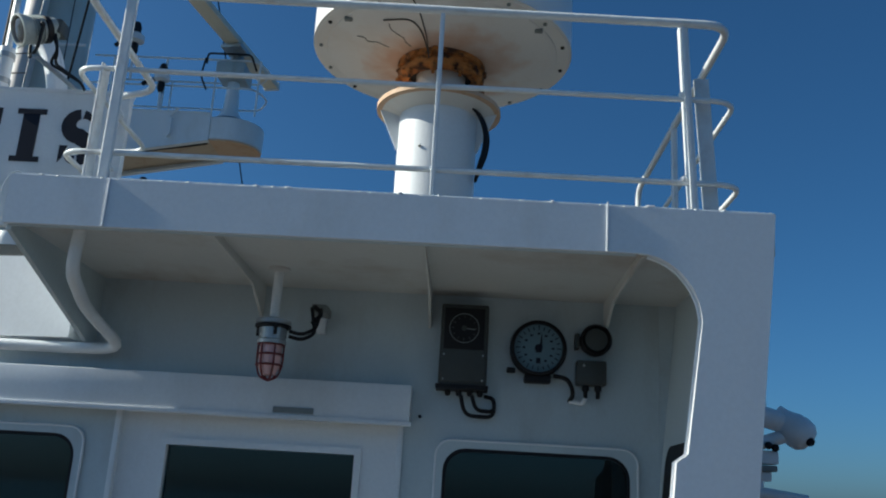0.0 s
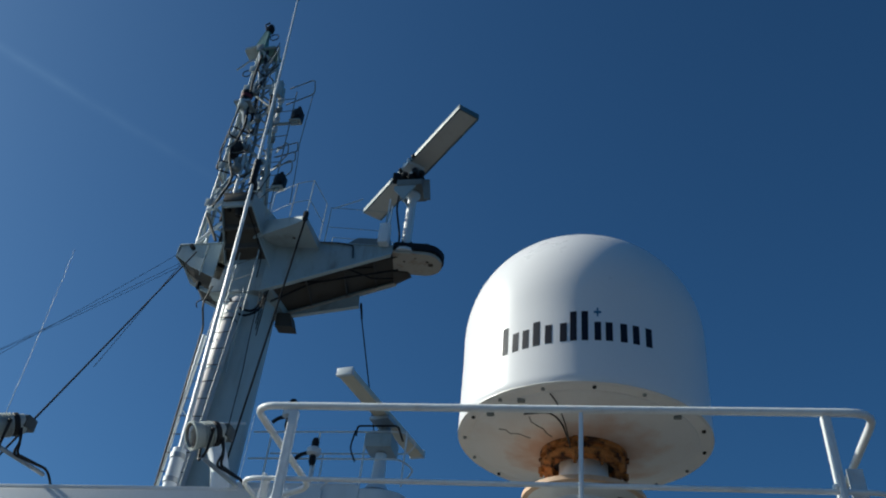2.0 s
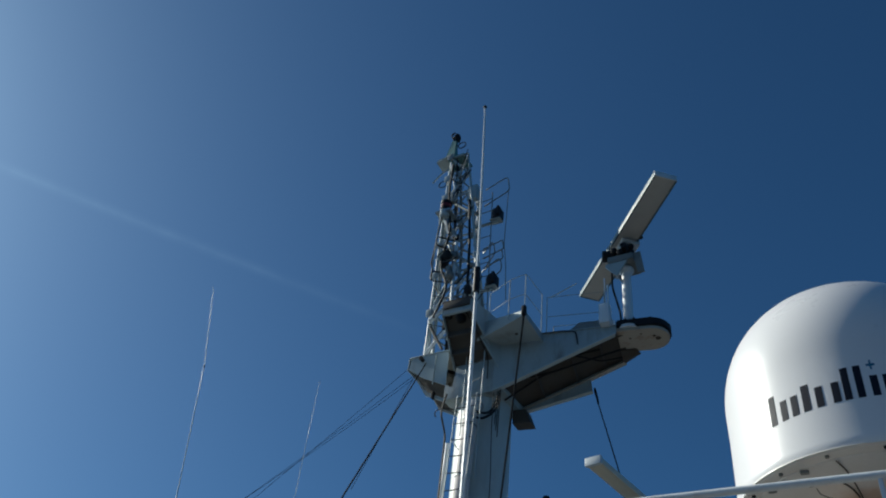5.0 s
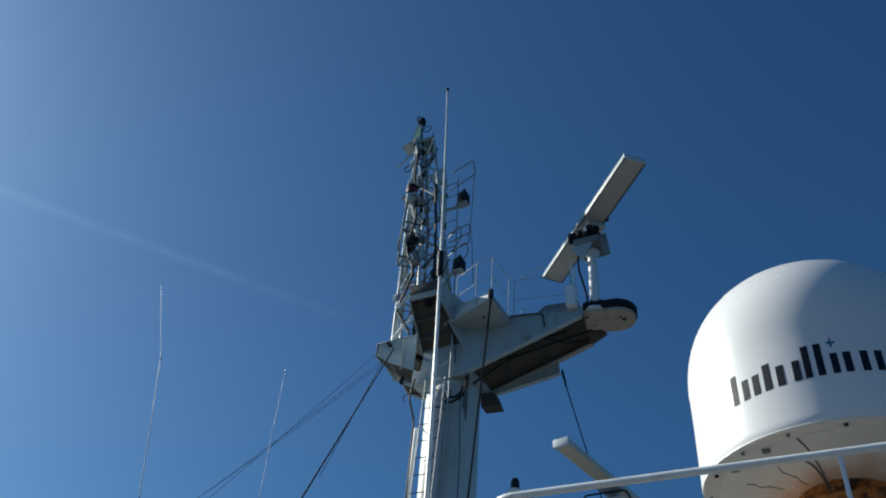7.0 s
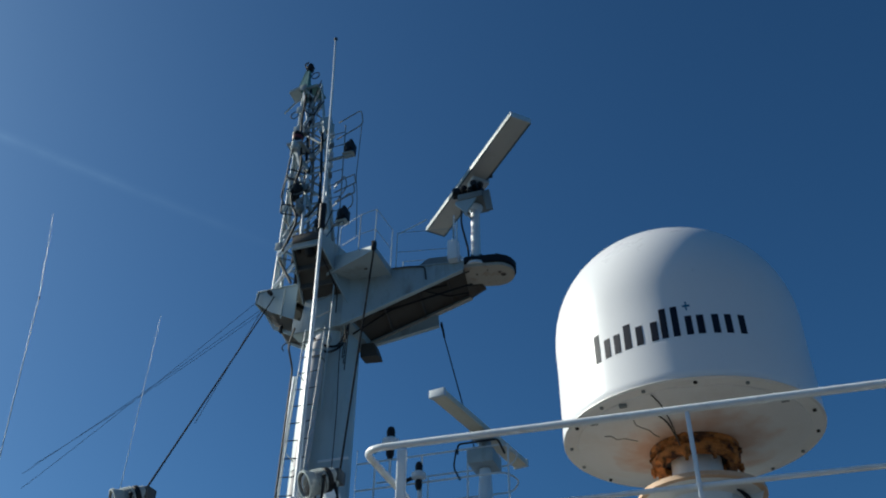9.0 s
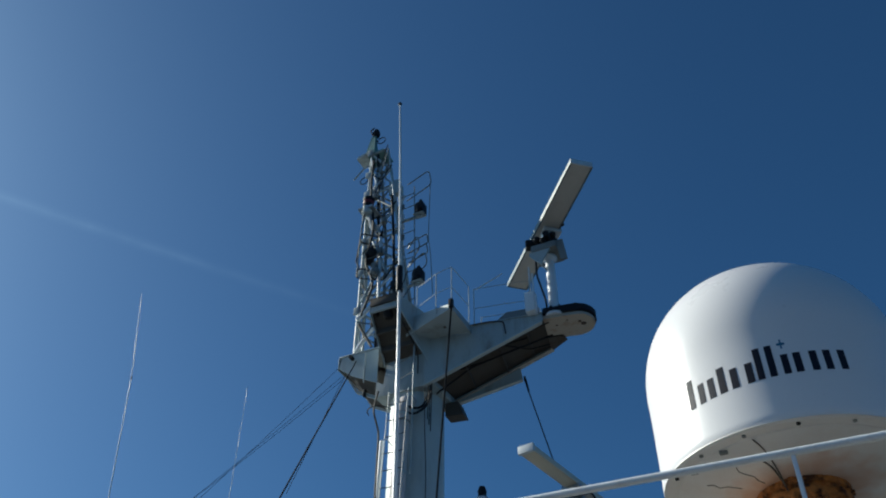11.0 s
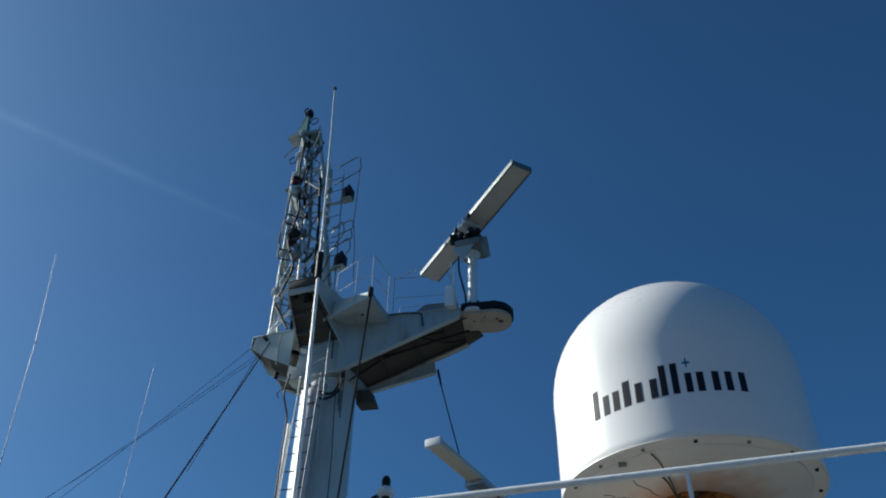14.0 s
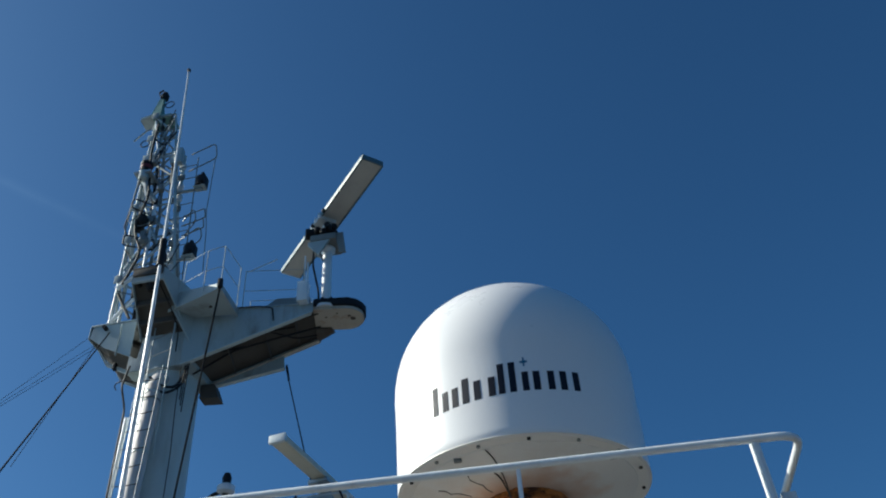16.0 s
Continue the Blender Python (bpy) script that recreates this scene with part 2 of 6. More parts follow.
def lathe(profile, centre, axis=(0, 0, 1), seg=48, bm=None):
    """A turned form: (radius, height) pairs about an axis through a centre."""
    bm = bm or bmesh.new()
    q = Vector((0, 0, 1)).rotation_difference(Vector(axis).normalized())
    c, rings = Vector(centre), []
    for r, h in profile:
        if r < 1e-5:
            rings.append([bm.verts.new(c + q @ Vector((0, 0, h)))])
        else:
            rings.append([bm.verts.new(c + q @ Vector((r * math.cos(a), r * math.sin(a), h))) for a in (2 * math.pi * s / seg for s in range(seg))])
    for A, B in zip(rings, rings[1:]):
        for s in range(seg):
            t = (s + 1) % seg
            if len(A) == 1 and len(B) == 1:
                continue
            if len(A) == 1:
                bm.faces.new((A[0], B[t], B[s]))
            elif len(B) == 1:
                bm.faces.new((A[s], A[t], B[0]))
            else:
                bm.faces.new((A[s], A[t], B[t], B[s]))
    for ring in (rings[0], rings[-1]):
        if len(ring) > 2:
            bm.faces.new(ring)
    return bm


def ball(centre, r, bm=None, sx=1, sy=1, sz=1, seg=16):
    bm = bm or bmesh.new()
    res = bmesh.ops.create_uvsphere(bm, u_segments=seg, v_segments=seg // 2, radius=r)
    for v in res["verts"]:
        v.co = (centre[0] + v.co.x * sx, centre[1] + v.co.y * sy, centre[2] + v.co.z * sz)
    return bm


def rounded(x0, x1, z0, z1, r, seg=6):
    """The outline of a rectangle with round corners."""
    out = []
    for cx, cz, a0 in ((x1 - r, z1 - r, 0), (x0 + r, z1 - r, 90), (x0 + r, z0 + r, 180), (x1 - r, z0 + r, 270)):
        for k in range(seg + 1):
            a = radians(a0 + 90 * k / seg)
            out.append((cx + r * math.cos(a), cz + r * math.sin(a)))
    return out


def ring_plate(outer, inner, y0, y1, bm=None):
    """A flat frame facing y between two outlines with as many points."""
    bm = bm or bmesh.new()
    n = len(outer)
    rows = [[bm.verts.new((u, y, v)) for u, v in line] for line, y in ((outer, y1), (outer, y0), (inner, y0), (inner, y1))]
    for k in range(4):
        A, B = rows[k], rows[(k + 1) % 4]
        for i in range(n):
            j = (i + 1) % n
            bm.faces.new((A[i], A[j], B[j], B[i]))
    return bm


# ---- setting ----
DECK, SOFFIT, FRONT, FACE = 2.83, 2.638, 2.85, 3.78
sea = bmesh.new()
bmesh.ops.create_grid(sea, x_segments=8, y_segments=8, size=4500, matrix=Matrix.Translation((0, 0, -16)))
whole("water", sea, SEA, "deep blue open sea around the ship", "sea", kind="structure")
whole("ship_hull", prism([(-12, -9), (9, -9), (9, 40), (-12, 40)], "z", -17, -0.12), HULLP, "dark grey painted steel ship hull under the deck", "hull", kind="structure")
whole("floor", box(-11.9, 8.9, -8.9, 39.9, -0.12, 0.0), DECKP, "worn brownish-grey painted steel bridge deck", "deck", kind="structure")


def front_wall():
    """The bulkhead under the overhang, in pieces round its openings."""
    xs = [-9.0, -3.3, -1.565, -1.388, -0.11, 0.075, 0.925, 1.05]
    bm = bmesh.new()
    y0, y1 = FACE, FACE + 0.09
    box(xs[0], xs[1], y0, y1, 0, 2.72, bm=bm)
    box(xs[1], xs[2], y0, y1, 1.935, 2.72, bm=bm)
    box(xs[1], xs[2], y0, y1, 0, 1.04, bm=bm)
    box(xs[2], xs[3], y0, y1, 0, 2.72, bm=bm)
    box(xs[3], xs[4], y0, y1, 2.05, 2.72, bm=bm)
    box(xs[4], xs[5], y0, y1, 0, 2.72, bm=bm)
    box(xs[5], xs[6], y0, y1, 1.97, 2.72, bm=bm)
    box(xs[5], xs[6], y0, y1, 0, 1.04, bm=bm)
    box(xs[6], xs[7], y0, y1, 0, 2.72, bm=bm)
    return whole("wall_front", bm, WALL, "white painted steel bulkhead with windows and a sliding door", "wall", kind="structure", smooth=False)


front_wall()
whole("wall_side", box(0.97, 1.05, FACE + 0.09, 15.0, 0, 2.72), WALL, "white painted steel side bulkhead of the wheelhouse", "wall", kind="structure")
whole("wall_back", box(-9.0, 1.05, 15.0, 15.09, 0, 2.72), WALL, "white painted steel rear bulkhead", "wall", kind="structure")
whole("wall_far", box(-9.09, -9.0, FACE, 15.09, 0, 2.72), WALL, "white painted steel bulkhead", "wall", kind="structure")
# sheet added behind the panes in place of the dim room
whole("wall_inner", box(-8.9, 0.96, 4.55, 4.60, 0, 2.71), DARKIN, "dark teal sheet standing in for the dim wheelhouse interior", "wall", kind="structure")
whole("ceiling", box(-9.09, 1.24, FACE, 15.09, 2.72, 2.80), ROOFP, "blue-grey painted wheelhouse roof deck", "roof", kind="structure")


whole("bulkhead_panel", hull8([(-2.9, FACE + 0.06, 2.345), (-1.64, FACE - 0.13, 2.345), (-1.64, FACE - 0.002, 2.345), (-2.9, FACE + 0.08, 2.345)], [(-2.9, FACE + 0.06, 2.725), (-1.64, FACE - 0.13, 2.725), (-1.64, FACE - 0.002, 2.725), (-2.9, FACE + 0.08, 2.725)]), WHITE, "slanting white painted panel on the bulkhead", "panel", kind="structure", smooth=False)


def overhang():
    """The deck that juts out over the wall, with its edge plate and the leg at its end."""
    t = thing("deck_overhang", (0, FRONT, 0), "white painted steel deck overhang with a rounded side leg", "overhang")
    part("deck_plate", box(-1.58, 1.28, FRONT + 0.012, FACE + 0.10, SOFFIT + 0.02, DECK - 0.035), SOFFITP, t, "soffit plate with brownish stains, its white darkened for shade")
    # unseen dark sheet added so the deck top throws less light upward
    part("bounce_cover", box(-1.57, 1.27, FRONT + 0.02, FACE + 0.10, DECK - 0.034, DECK - 0.030), ROOFP, t, "unseen dark sheet that cuts bounce onto the radome")
    # edge plate and leg in one sheet, the inner corner rounded
    out = [(-1.58, DECK), (1.28, DECK - 0.018), (1.265, 2.62), (1.0, 0.0), (0.74, 0.0), (0.905, 1.90), (0.945, 1.93), (1.005, 2.40)]
    for k in range(1, 9):
        a = radians(90 * k / 9)
        out.append((0.775 + 0.23 * math.cos(a), SOFFIT - 0.25 + 0.25 * math.sin(a)))
    out += [(0.775, SOFFIT), (-1.58, SOFFIT)]
    part("edge_plate", prism(out, "y", FRONT - 0.012, FRONT + 0.01), WHITE, t, "white painted fascia plate with faint weld seams", smooth=False)
    lip = [(-1.58, DECK - 0.006), (1.28, DECK - 0.028), (1.28, DECK - 0.010), (-1.58, DECK + 0.010)]
    part("coaming", prism(lip, "y", FRONT - 0.004, FRONT + 0.02, bevel=0.004), WHITE, t)
    rnd = random.Random(8)
    for k in range(34):
        x = -1.5 + 2.72 * (k + rnd.random()) / 34
        part("paint_drip", ball((x, FRONT - 0.006, DECK - 0.0065 * (x + 1.58) + rnd.uniform(-0.004, 0.008)), rnd.uniform(0.004, 0.009), sx=rnd.uniform(1.0, 2.6), sz=0.7, seg=8), WHITE, t)
    lip = [(0.905, FRONT + 0.02, 1.90), (0.945, FRONT + 0.02, 1.93), (1.005, FRONT + 0.02, 2.40)]
    lip += [(0.775 + 0.23 * math.cos(radians(10 * k)), FRONT + 0.02, SOFFIT - 0.25 + 0.25 * math.sin(radians(10 * k))) for k in range(1, 9)]
    part("leg_edging", tube([(0.74, FRONT + 0.02, 0.0)] + lip, 0.009, 6), WHITE, t)
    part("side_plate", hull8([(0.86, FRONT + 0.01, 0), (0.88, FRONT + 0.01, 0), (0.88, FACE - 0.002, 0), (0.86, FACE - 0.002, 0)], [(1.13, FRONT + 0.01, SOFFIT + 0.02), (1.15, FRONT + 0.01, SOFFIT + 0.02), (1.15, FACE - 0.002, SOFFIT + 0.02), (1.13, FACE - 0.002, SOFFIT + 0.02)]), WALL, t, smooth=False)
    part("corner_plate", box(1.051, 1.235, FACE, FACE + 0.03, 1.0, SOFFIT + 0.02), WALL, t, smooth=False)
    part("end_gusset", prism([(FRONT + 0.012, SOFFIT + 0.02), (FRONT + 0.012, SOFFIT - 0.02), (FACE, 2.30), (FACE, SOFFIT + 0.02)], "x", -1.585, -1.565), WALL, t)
    part("end_plate", box(-1.592, -1.58, FRONT - 0.012, FACE, SOFFIT, DECK), WHITE, t)
    for x in (-0.80, -0.01, 0.80):
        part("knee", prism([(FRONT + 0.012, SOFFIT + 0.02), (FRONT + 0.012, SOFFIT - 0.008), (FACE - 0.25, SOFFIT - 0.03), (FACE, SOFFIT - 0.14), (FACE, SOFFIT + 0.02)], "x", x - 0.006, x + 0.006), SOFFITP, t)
    for x in (0.665, -1.21):
        part("weld_seam", box(x - 0.004, x + 0.004, FRONT - 0.017, FRONT - 0.011, SOFFIT, DECK, 0.002), WHITE, t)
    part("soffit_lip", tube([(-1.57, FRONT + 0.01, SOFFIT), (0.77, FRONT + 0.01, SOFFIT)], 0.008, 6), WALL, t)
    part("drain_pipe", tube(soft([(-1.36, FRONT + 0.14, SOFFIT + 0.03), (-1.385, FRONT + 0.17, SOFFIT - 0.13), (-1.45, FACE - 0.43, 2.425), (-1.395, FACE - 0.10, 2.31), (-1.62, FACE - 0.09, 2.305), (-4.2, FACE - 0.09, 2.30)], 0.10), 0.026), WHITE, t)
    return t


overhang()


def window(x0, x1, z0, z1, r, label):
    t = thing("window_1", ((x0 + x1) / 2, FACE, z0), label, "window")
    t["kind"] = "structure"
    w = 0.034
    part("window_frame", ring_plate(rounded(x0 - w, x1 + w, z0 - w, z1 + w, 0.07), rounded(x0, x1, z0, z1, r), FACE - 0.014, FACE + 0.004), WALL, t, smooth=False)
    part("frame_lip", tube([(u, FACE - 0.012, v) for u, v in rounded(x0 - w, x1 + w, z0 - w, z1 + w, 0.07)], 0.006, 6, closed=True), WHITE, t)
    part("gasket", ring_plate(rounded(x0 - 0.004, x1 + 0.004, z0 - 0.004, z1 + 0.004, r), rounded(x0 + 0.014, x1 - 0.014, z0 + 0.014, z1 - 0.014, r - 0.012), FACE - 0.012, FACE + 0.02), BLACK, t, smooth=False)
    part("pane", prism(rounded(x0, x1, z0, z1, r), "y", FACE + 0.004, FACE + 0.012), GLASS, t, smooth=False)
    return t


window(0.085, 0.915, 1.05, 1.96, 0.10, "dark wheelhouse window with a rounded white frame")
window(-3.3, -1.575, 1.05, 1.925, 0.10, "wide dark wheelhouse window with a rounded white frame")
window_side = bmesh.new()
prism(rounded(3.0, 3.56, 1.0, 2.0, 0.08), "x", -0.006, 0.05, bm=window_side)
for v in window_side.verts:
    v.co.x += 0.834 + 0.1012 * v.co.z
whole("window_2", window_side, BLACK, "dark side window in the overhang's side plate", "window", kind="structure")


def door():
    t = thing("door_1", (-0.75, FACE, 0), "closed white sliding wheelhouse door with a dark window", "door")
    t["kind"] = "structure"
    y = FACE + 0.02
    part("door_leaf", ring_plate([(-1.388, 0), (-0.11, 0), (-0.11, 2.05), (-1.388, 2.05)], [(-1.17, 1.0), (-0.315, 1.0), (-0.315, 1.905), (-1.17, 1.905)], y, y + 0.05), WHITE, t, smooth=False)
    part("window_trim", ring_plate([(-1.20, 0.97), (-0.285, 0.97), (-0.285, 1.935), (-1.20, 1.935)], [(-1.17, 1.0), (-0.315, 1.0), (-0.315, 1.905), (-1.17, 1.905)], y - 0.012, y), WHITE, t, smooth=False)
    part("pane", box(-1.17, -0.315, y + 0.02, y + 0.028, 1.0, 1.905), GLASS, t, smooth=False)
    part("jamb", box(-0.125, -0.10, FACE - 0.02, FACE + 0.02, 0, 2.05, 0.004), WHITE, t)
    part("jamb", box(-1.41, -1.385, FACE - 0.02, FACE + 0.02, 0, 2.05, 0.004), WHITE, t)
    return t


door()


def door_hood():
    t = thing("door_hood", (-1.5, FACE, 2.05), "white painted box hood over the sliding door", "door hood")
    part("hood", box(-4.2, -0.07, FACE - 0.12, FACE, 2.05, 2.215, 0.008), WHITE, t)
    part("hood_lip", box(-4.2, -0.062, FACE - 0.128, FACE - 0.10, 2.035, 2.055, 0.003), WHITE, t)
    part("bolt", lathe([(0.008, 0), (0.008, 0.012), (0, 0.012)], (-0.03, FACE, 2.09), (0, -1, 0), 8), BLACK, t)
    part("maker_plate", box(-0.675, -0.495, FACE - 0.126, FACE - 0.119, 2.062, 2.088, 0.002), GREY, t, "small dark plate with no readable writing")
    return t


door_hood()


def railing():
    """Three-bar rail on the deck edge, bent round at both ends and closed in loops."""
    t = thing("deck_railing", (0, 3.0, DECK - 0.03), "white painted three-bar steel deck railing with looped ends", "railing")
    y, zs = 3.0, (3.70, 3.365, 3.0)
    L, R = -1.52, 1.19
    # the bars have settled a little towards the outboard end
    up, down = (0.028, 0.013, 0.005), (-0.022, -0.02, -0.014)
    top = soft([(-1.82, 4.22, zs[0] - 0.02), (-1.80, 4.0, zs[0] - 0.01), (L - 0.02, 3.97, zs[0] + up[0]), (L, y, zs[0] + up[0]), (R, y, zs[0] + down[0]), (R, 5.0, zs[0] + down[0]), (R, 5.0, DECK - 0.02)], 0.11)
    part("top_rail", tube(top, 0.0175, 12), RAIL, t)
    part("middle_rail", tube(soft([(-1.82, 4.22, zs[1]), (-1.80, 3.95, zs[1]), (L, 3.92, zs[1]), (L, y + 0.02, zs[1] + up[1]), (R + 0.02, y + 0.02, zs[1] + down[1]), (R + 0.02, 5.0, zs[1] + down[1])], 0.10), 0.0115, 10), RAIL, t)
    part("lower_rail", tube(soft([(L, 3.75, DECK - 0.02), (L, 3.75, zs[2]), (L, y + 0.02, zs[2] + up[2]), (R + 0.03, y + 0.02, zs[2] + down[2]), (R + 0.03, 5.0, zs[2] + down[2])], 0.10), 0.0115, 10), RAIL, t)
    part("stanchion", box(-0.009, 0.009, y - 0.006, y + 0.03, DECK - 0.03, zs[0], 0.004), RAIL, t, smooth=False)
    part("stanchion", box(-1.338, -1.292, y - 0.006, y + 0.014, DECK - 0.03, zs[0], 0.006), RAIL, t, smooth=False)
    part("stanchion", box(-1.406, -1.394, y + 0.01, y + 0.085, DECK - 0.03, zs[0] - 0.3, 0.004), RAIL, t, smooth=False)
    for x in (-1.315, 0.0, 0.991):
        for z in zs[1:]:
            part("weld_collar", ball((x, y + 0.018, z), 0.016, seg=10), RAIL, t)
    # angle-iron post and the flat plate bolted behind it, both leaning in a little at the top
    def leaning(x0, x1, y0, y1, z1, lean=0.032):
        z0 = DECK - 0.03
        return hull8([(x0 + lean, y0, z0), (x1 + lean, y0, z0), (x1 + lean, y1, z0), (x0 + lean, y1, z0)], [(x0, y0, z1), (x1, y0, z1), (x1, y1, z1), (x0, y1, z1)])
    part("stanchion", leaning(0.984, 0.998, y - 0.006, y + 0.062, zs[0] - 0.015), RAIL, t, smooth=False)
    part("stanchion", leaning(0.999, 1.012, y - 0.002, y + 0.010, zs[0] - 0.015), RAIL, t, smooth=False)
    part("stanchion", leaning(1.048, 1.108, y + 0.055, y + 0.068, zs[0] - 0.24), RAIL, t, smooth=False)
    part("stanchion", box(R - 0.012, R + 0.012, 4.0, 4.05, DECK - 0.03, zs[0], 0.004), RAIL, t, smooth=False)
    return t


railing()


# ---- radome ----
CX, CY = -0.045, 4.03


def radome():
    t = thing("satellite_radome", (CX, CY, DECK - 0.03), "large white satellite radome on a rust-stained pedestal", "radome")
    c = (CX, CY, 0)
    part("pedestal", lathe([(0.205, DECK - 0.03), (0.205, 3.66), (0.208, 3.69)], c), WHITE, t, "white painted steel pedestal column")
    part("pedestal_flange", lathe([(0.20, 3.655), (0.25, 3.672), (0.318, 3.69), (0.322, 3.712), (0.18, 3.718), (0.135, 3.73), (0.13, 3.90)], c), BASE, t, "thin round top flange with brown stains")
    part("flange_edge", lathe([(0.314, 3.685), (0.327, 3.688), (0.327, 3.712), (0.314, 3.716)], c), RUSTPLATE, t, "rust-stained flange edge")
    for a in (188, 352, 52, 128):
        ca, sa = math.cos(radians(a)), math.sin(radians(a))
        tri = [(0.203, 3.47), (0.212, 3.47), (0.308, 3.684), (0.203, 3.668)]
        part("gusset", hull8([(CX + r * ca - 0.006 * -sa, CY + r * sa - 0.006 * ca, z) for r, z in tri], [(CX + r * ca + 0.006 * -sa, CY + r * sa + 0.006 * ca, z) for r, z in tri]), WHITE, t, smooth=False)
    part("weld_spot", ball((CX - 0.075, CY - 0.195, 3.43), 0.008, seg=8), GREY, t)
    part("mount_ring", lathe([(0.165, 3.93), (0.17, 3.868), (0.205, 3.862), (0.228, 3.872), (0.232, 3.905), (0.216, 3.915), (0.214, 3.93), (0.232, 3.936), (0.234, 3.965), (0.15, 3.97)], c), RUST, t, "heavily rusted mounting ring")
    # black band put in for the shade between ring and neck
    part("ring_shade", lathe([(0.131, 3.905), (0.168, 3.907), (0.168, 3.925), (0.131, 3.925)], c), BLACK, t, "black band standing in for shade inside the rusted ring")
    for k in range(10):
        a = radians(36 * k + 10)
        part("mount_bolt", lathe([(0.018, 0), (0.018, 0.03), (0.010, 0.032), (0.010, 0.05), (0, 0.05)], (CX + 0.225 * math.cos(a), CY + 0.225 * math.sin(a), 3.872), (0, 0, -1), 6), RUST, t)
    flake = random.Random(21)
    for k in range(30):
        a, z, q = radians(12 * k + flake.uniform(-5, 5)), flake.uniform(3.866, 3.962), flake.uniform(0.012, 0.026)
        part("rust_scale", ball((CX + 0.226 * math.cos(a), CY + 0.226 * math.sin(a), z), q, sx=1.0, sz=flake.uniform(0.4, 0.8), seg=7), RUST, t)
    part("base_pan", lathe([(0.0, 3.962), (0.26, 3.964), (0.45, 3.99), (0.59, 4.016), (0.612, 4.022), (0.615, 4.028), (0.676, 4.029), (0.682, 4.04)], c, seg=64), PAN, t, "off-white base pan with rust bled round the mount")
    part("seam", lathe([(0.679, 4.032), (0.6905, 4.033), (0.6905, 4.039), (0.679, 4.041)], c, seg=64), BASE, t)
    prof = [(0.686, 4.04), (0.690, 4.048), (0.690, 4.08), (0.69, 4.16), (0.6905, 4.44), (0.693, 4.56), (0.695, 4.62)]
    prof += [(0.695 * math.cos(radians(a)) ** 0.88, 4.62 + 0.657 * math.sin(radians(a)) ** 0.97) for a in range(6, 90, 6)] + [(0.0, 5.277)]
    part("dome", lathe(prof, c, seg=96), DOME, t, "glossy white dome shell")
    for k in range(16):
        a = radians(22.5 * k + 8)
        part("flange_bolt", lathe([(0.010, 0), (0.010, 0.012), (0, 0.014)], (CX + 0.65 * math.cos(a), CY + 0.65 * math.sin(a), 4.031), (0, 0, -1), 8), BLACK if k % 3 == 0 else GREY, t)
    for a in (-140, -118, -35):
        a = radians(a)
        part("drain_slot", box(CX + 0.60 * math.cos(a) - 0.02, CX + 0.60 * math.cos(a) + 0.02, CY + 0.60 * math.sin(a) - 0.012, CY + 0.60 * math.sin(a) + 0.012, 4.005, 4.025, 0.004), GREY, t)
    for k, (dx, dy, r) in enumerate(((-0.012, 0.0, 0.008), (0.0, 0.02, 0.007), (-0.022, -0.015, 0.006))):
        x, y = dx, CY - 0.13 + dy
        part("cable", tube(soft([(0.12 + x, y, 3.70), (0.17 + x, y, 3.66), (0.205 + x, y, 3.60), (0.226 + x, y, 3.52), (0.218 + x, y, 3.43), (0.192 + x * 0.6, y, 3.345 + 0.012 * k), (0.165, y + 0.05, 3.30)], 0.06), r, 8), BLACK, t, "black aerial cable")
    rnd = random.Random(4)
    for a0, r0, r1 in ((-122, 0.27, 0.47), (-148, 0.33, 0.50)):
        pts = []
        for k in range(6):
            r, a = r0 + (r1 - r0) * k / 5, radians(a0 + rnd.uniform(-4, 4))
            pts.append((CX + r * math.cos(a), CY + r * math.sin(a), 3.963 + max(0, (r - 0.26)) * 0.137))
        part("crack", tube(pts, 0.0022, 5), UNDER, t)
    part("stain_cable", tube(soft([(CX - 0.06, CY - 0.22, 3.93), (CX - 0.09, CY - 0.36, 3.978), (CX - 0.14, CY - 0.45, 3.992), (CX - 0.28, CY - 0.42, 3.995)], 0.08), 0.0045, 6), UNDER, t)
    part("stain_cable", tube(soft([(CX - 0.055, CY - 0.23, 3.90), (CX - 0.07, CY - 0.34, 3.972), (CX - 0.10, CY - 0.52, 4.004), (CX - 0.13, CY - 0.60, 4.014)], 0.08), 0.0035, 6), UNDER, t)

    # plain bars in the place of the maker's mark, wrapped on the shell
    def rise(a):
        return 0.034 * (math.degrees(a) + 125) / 68 - 0.014

    def patch(bm, a0, a1, z0, z1, n=4):
        rows = []
        for i in range(n + 1):
            a = radians(a0 + (a1 - a0) * i / n)
            rows.append([bm.verts.new((CX + r * math.cos(a), CY + r * math.sin(a), z)) for r, z in ((0.6885, z0 + rise(a)), (0.6915, z0 + rise(a)), (0.6915, z1 + rise(a)), (0.6885, z1 + rise(a)))])
        for A, B in zip(rows, rows[1:]):
            for k in range(4):
                bm.faces.new((A[k], A[(k + 1) % 4], B[(k + 1) % 4], B[k]))
        bm.faces.new(rows[0]), bm.faces.new(rows[-1][::-1])

    z0, xh, cap = 4.262, 4.372, 4.425
    w = 3.0
    bars = [[(-124, -121.0, cap)], [(-118.5, -118.5 + w, xh), (-110.5 - w, -110.5, xh)], [(-108.5, -105.3, cap - 0.02)], [(-103, -103 + w, xh), (-93.5 - w, -93.5, xh)],
            [(-92.2, -89.4, cap + 0.012)], [(-87.4, -84.6, cap + 0.012)], [(-82, -79.2, xh)], [(-77.3, -77.3 + w, xh), (-68 - w, -68, xh)], [(-65.5, -65.5 + w, xh), (-56.5 - w, -56.5, xh)]]
    for group in bars:
        bm = bmesh.new()
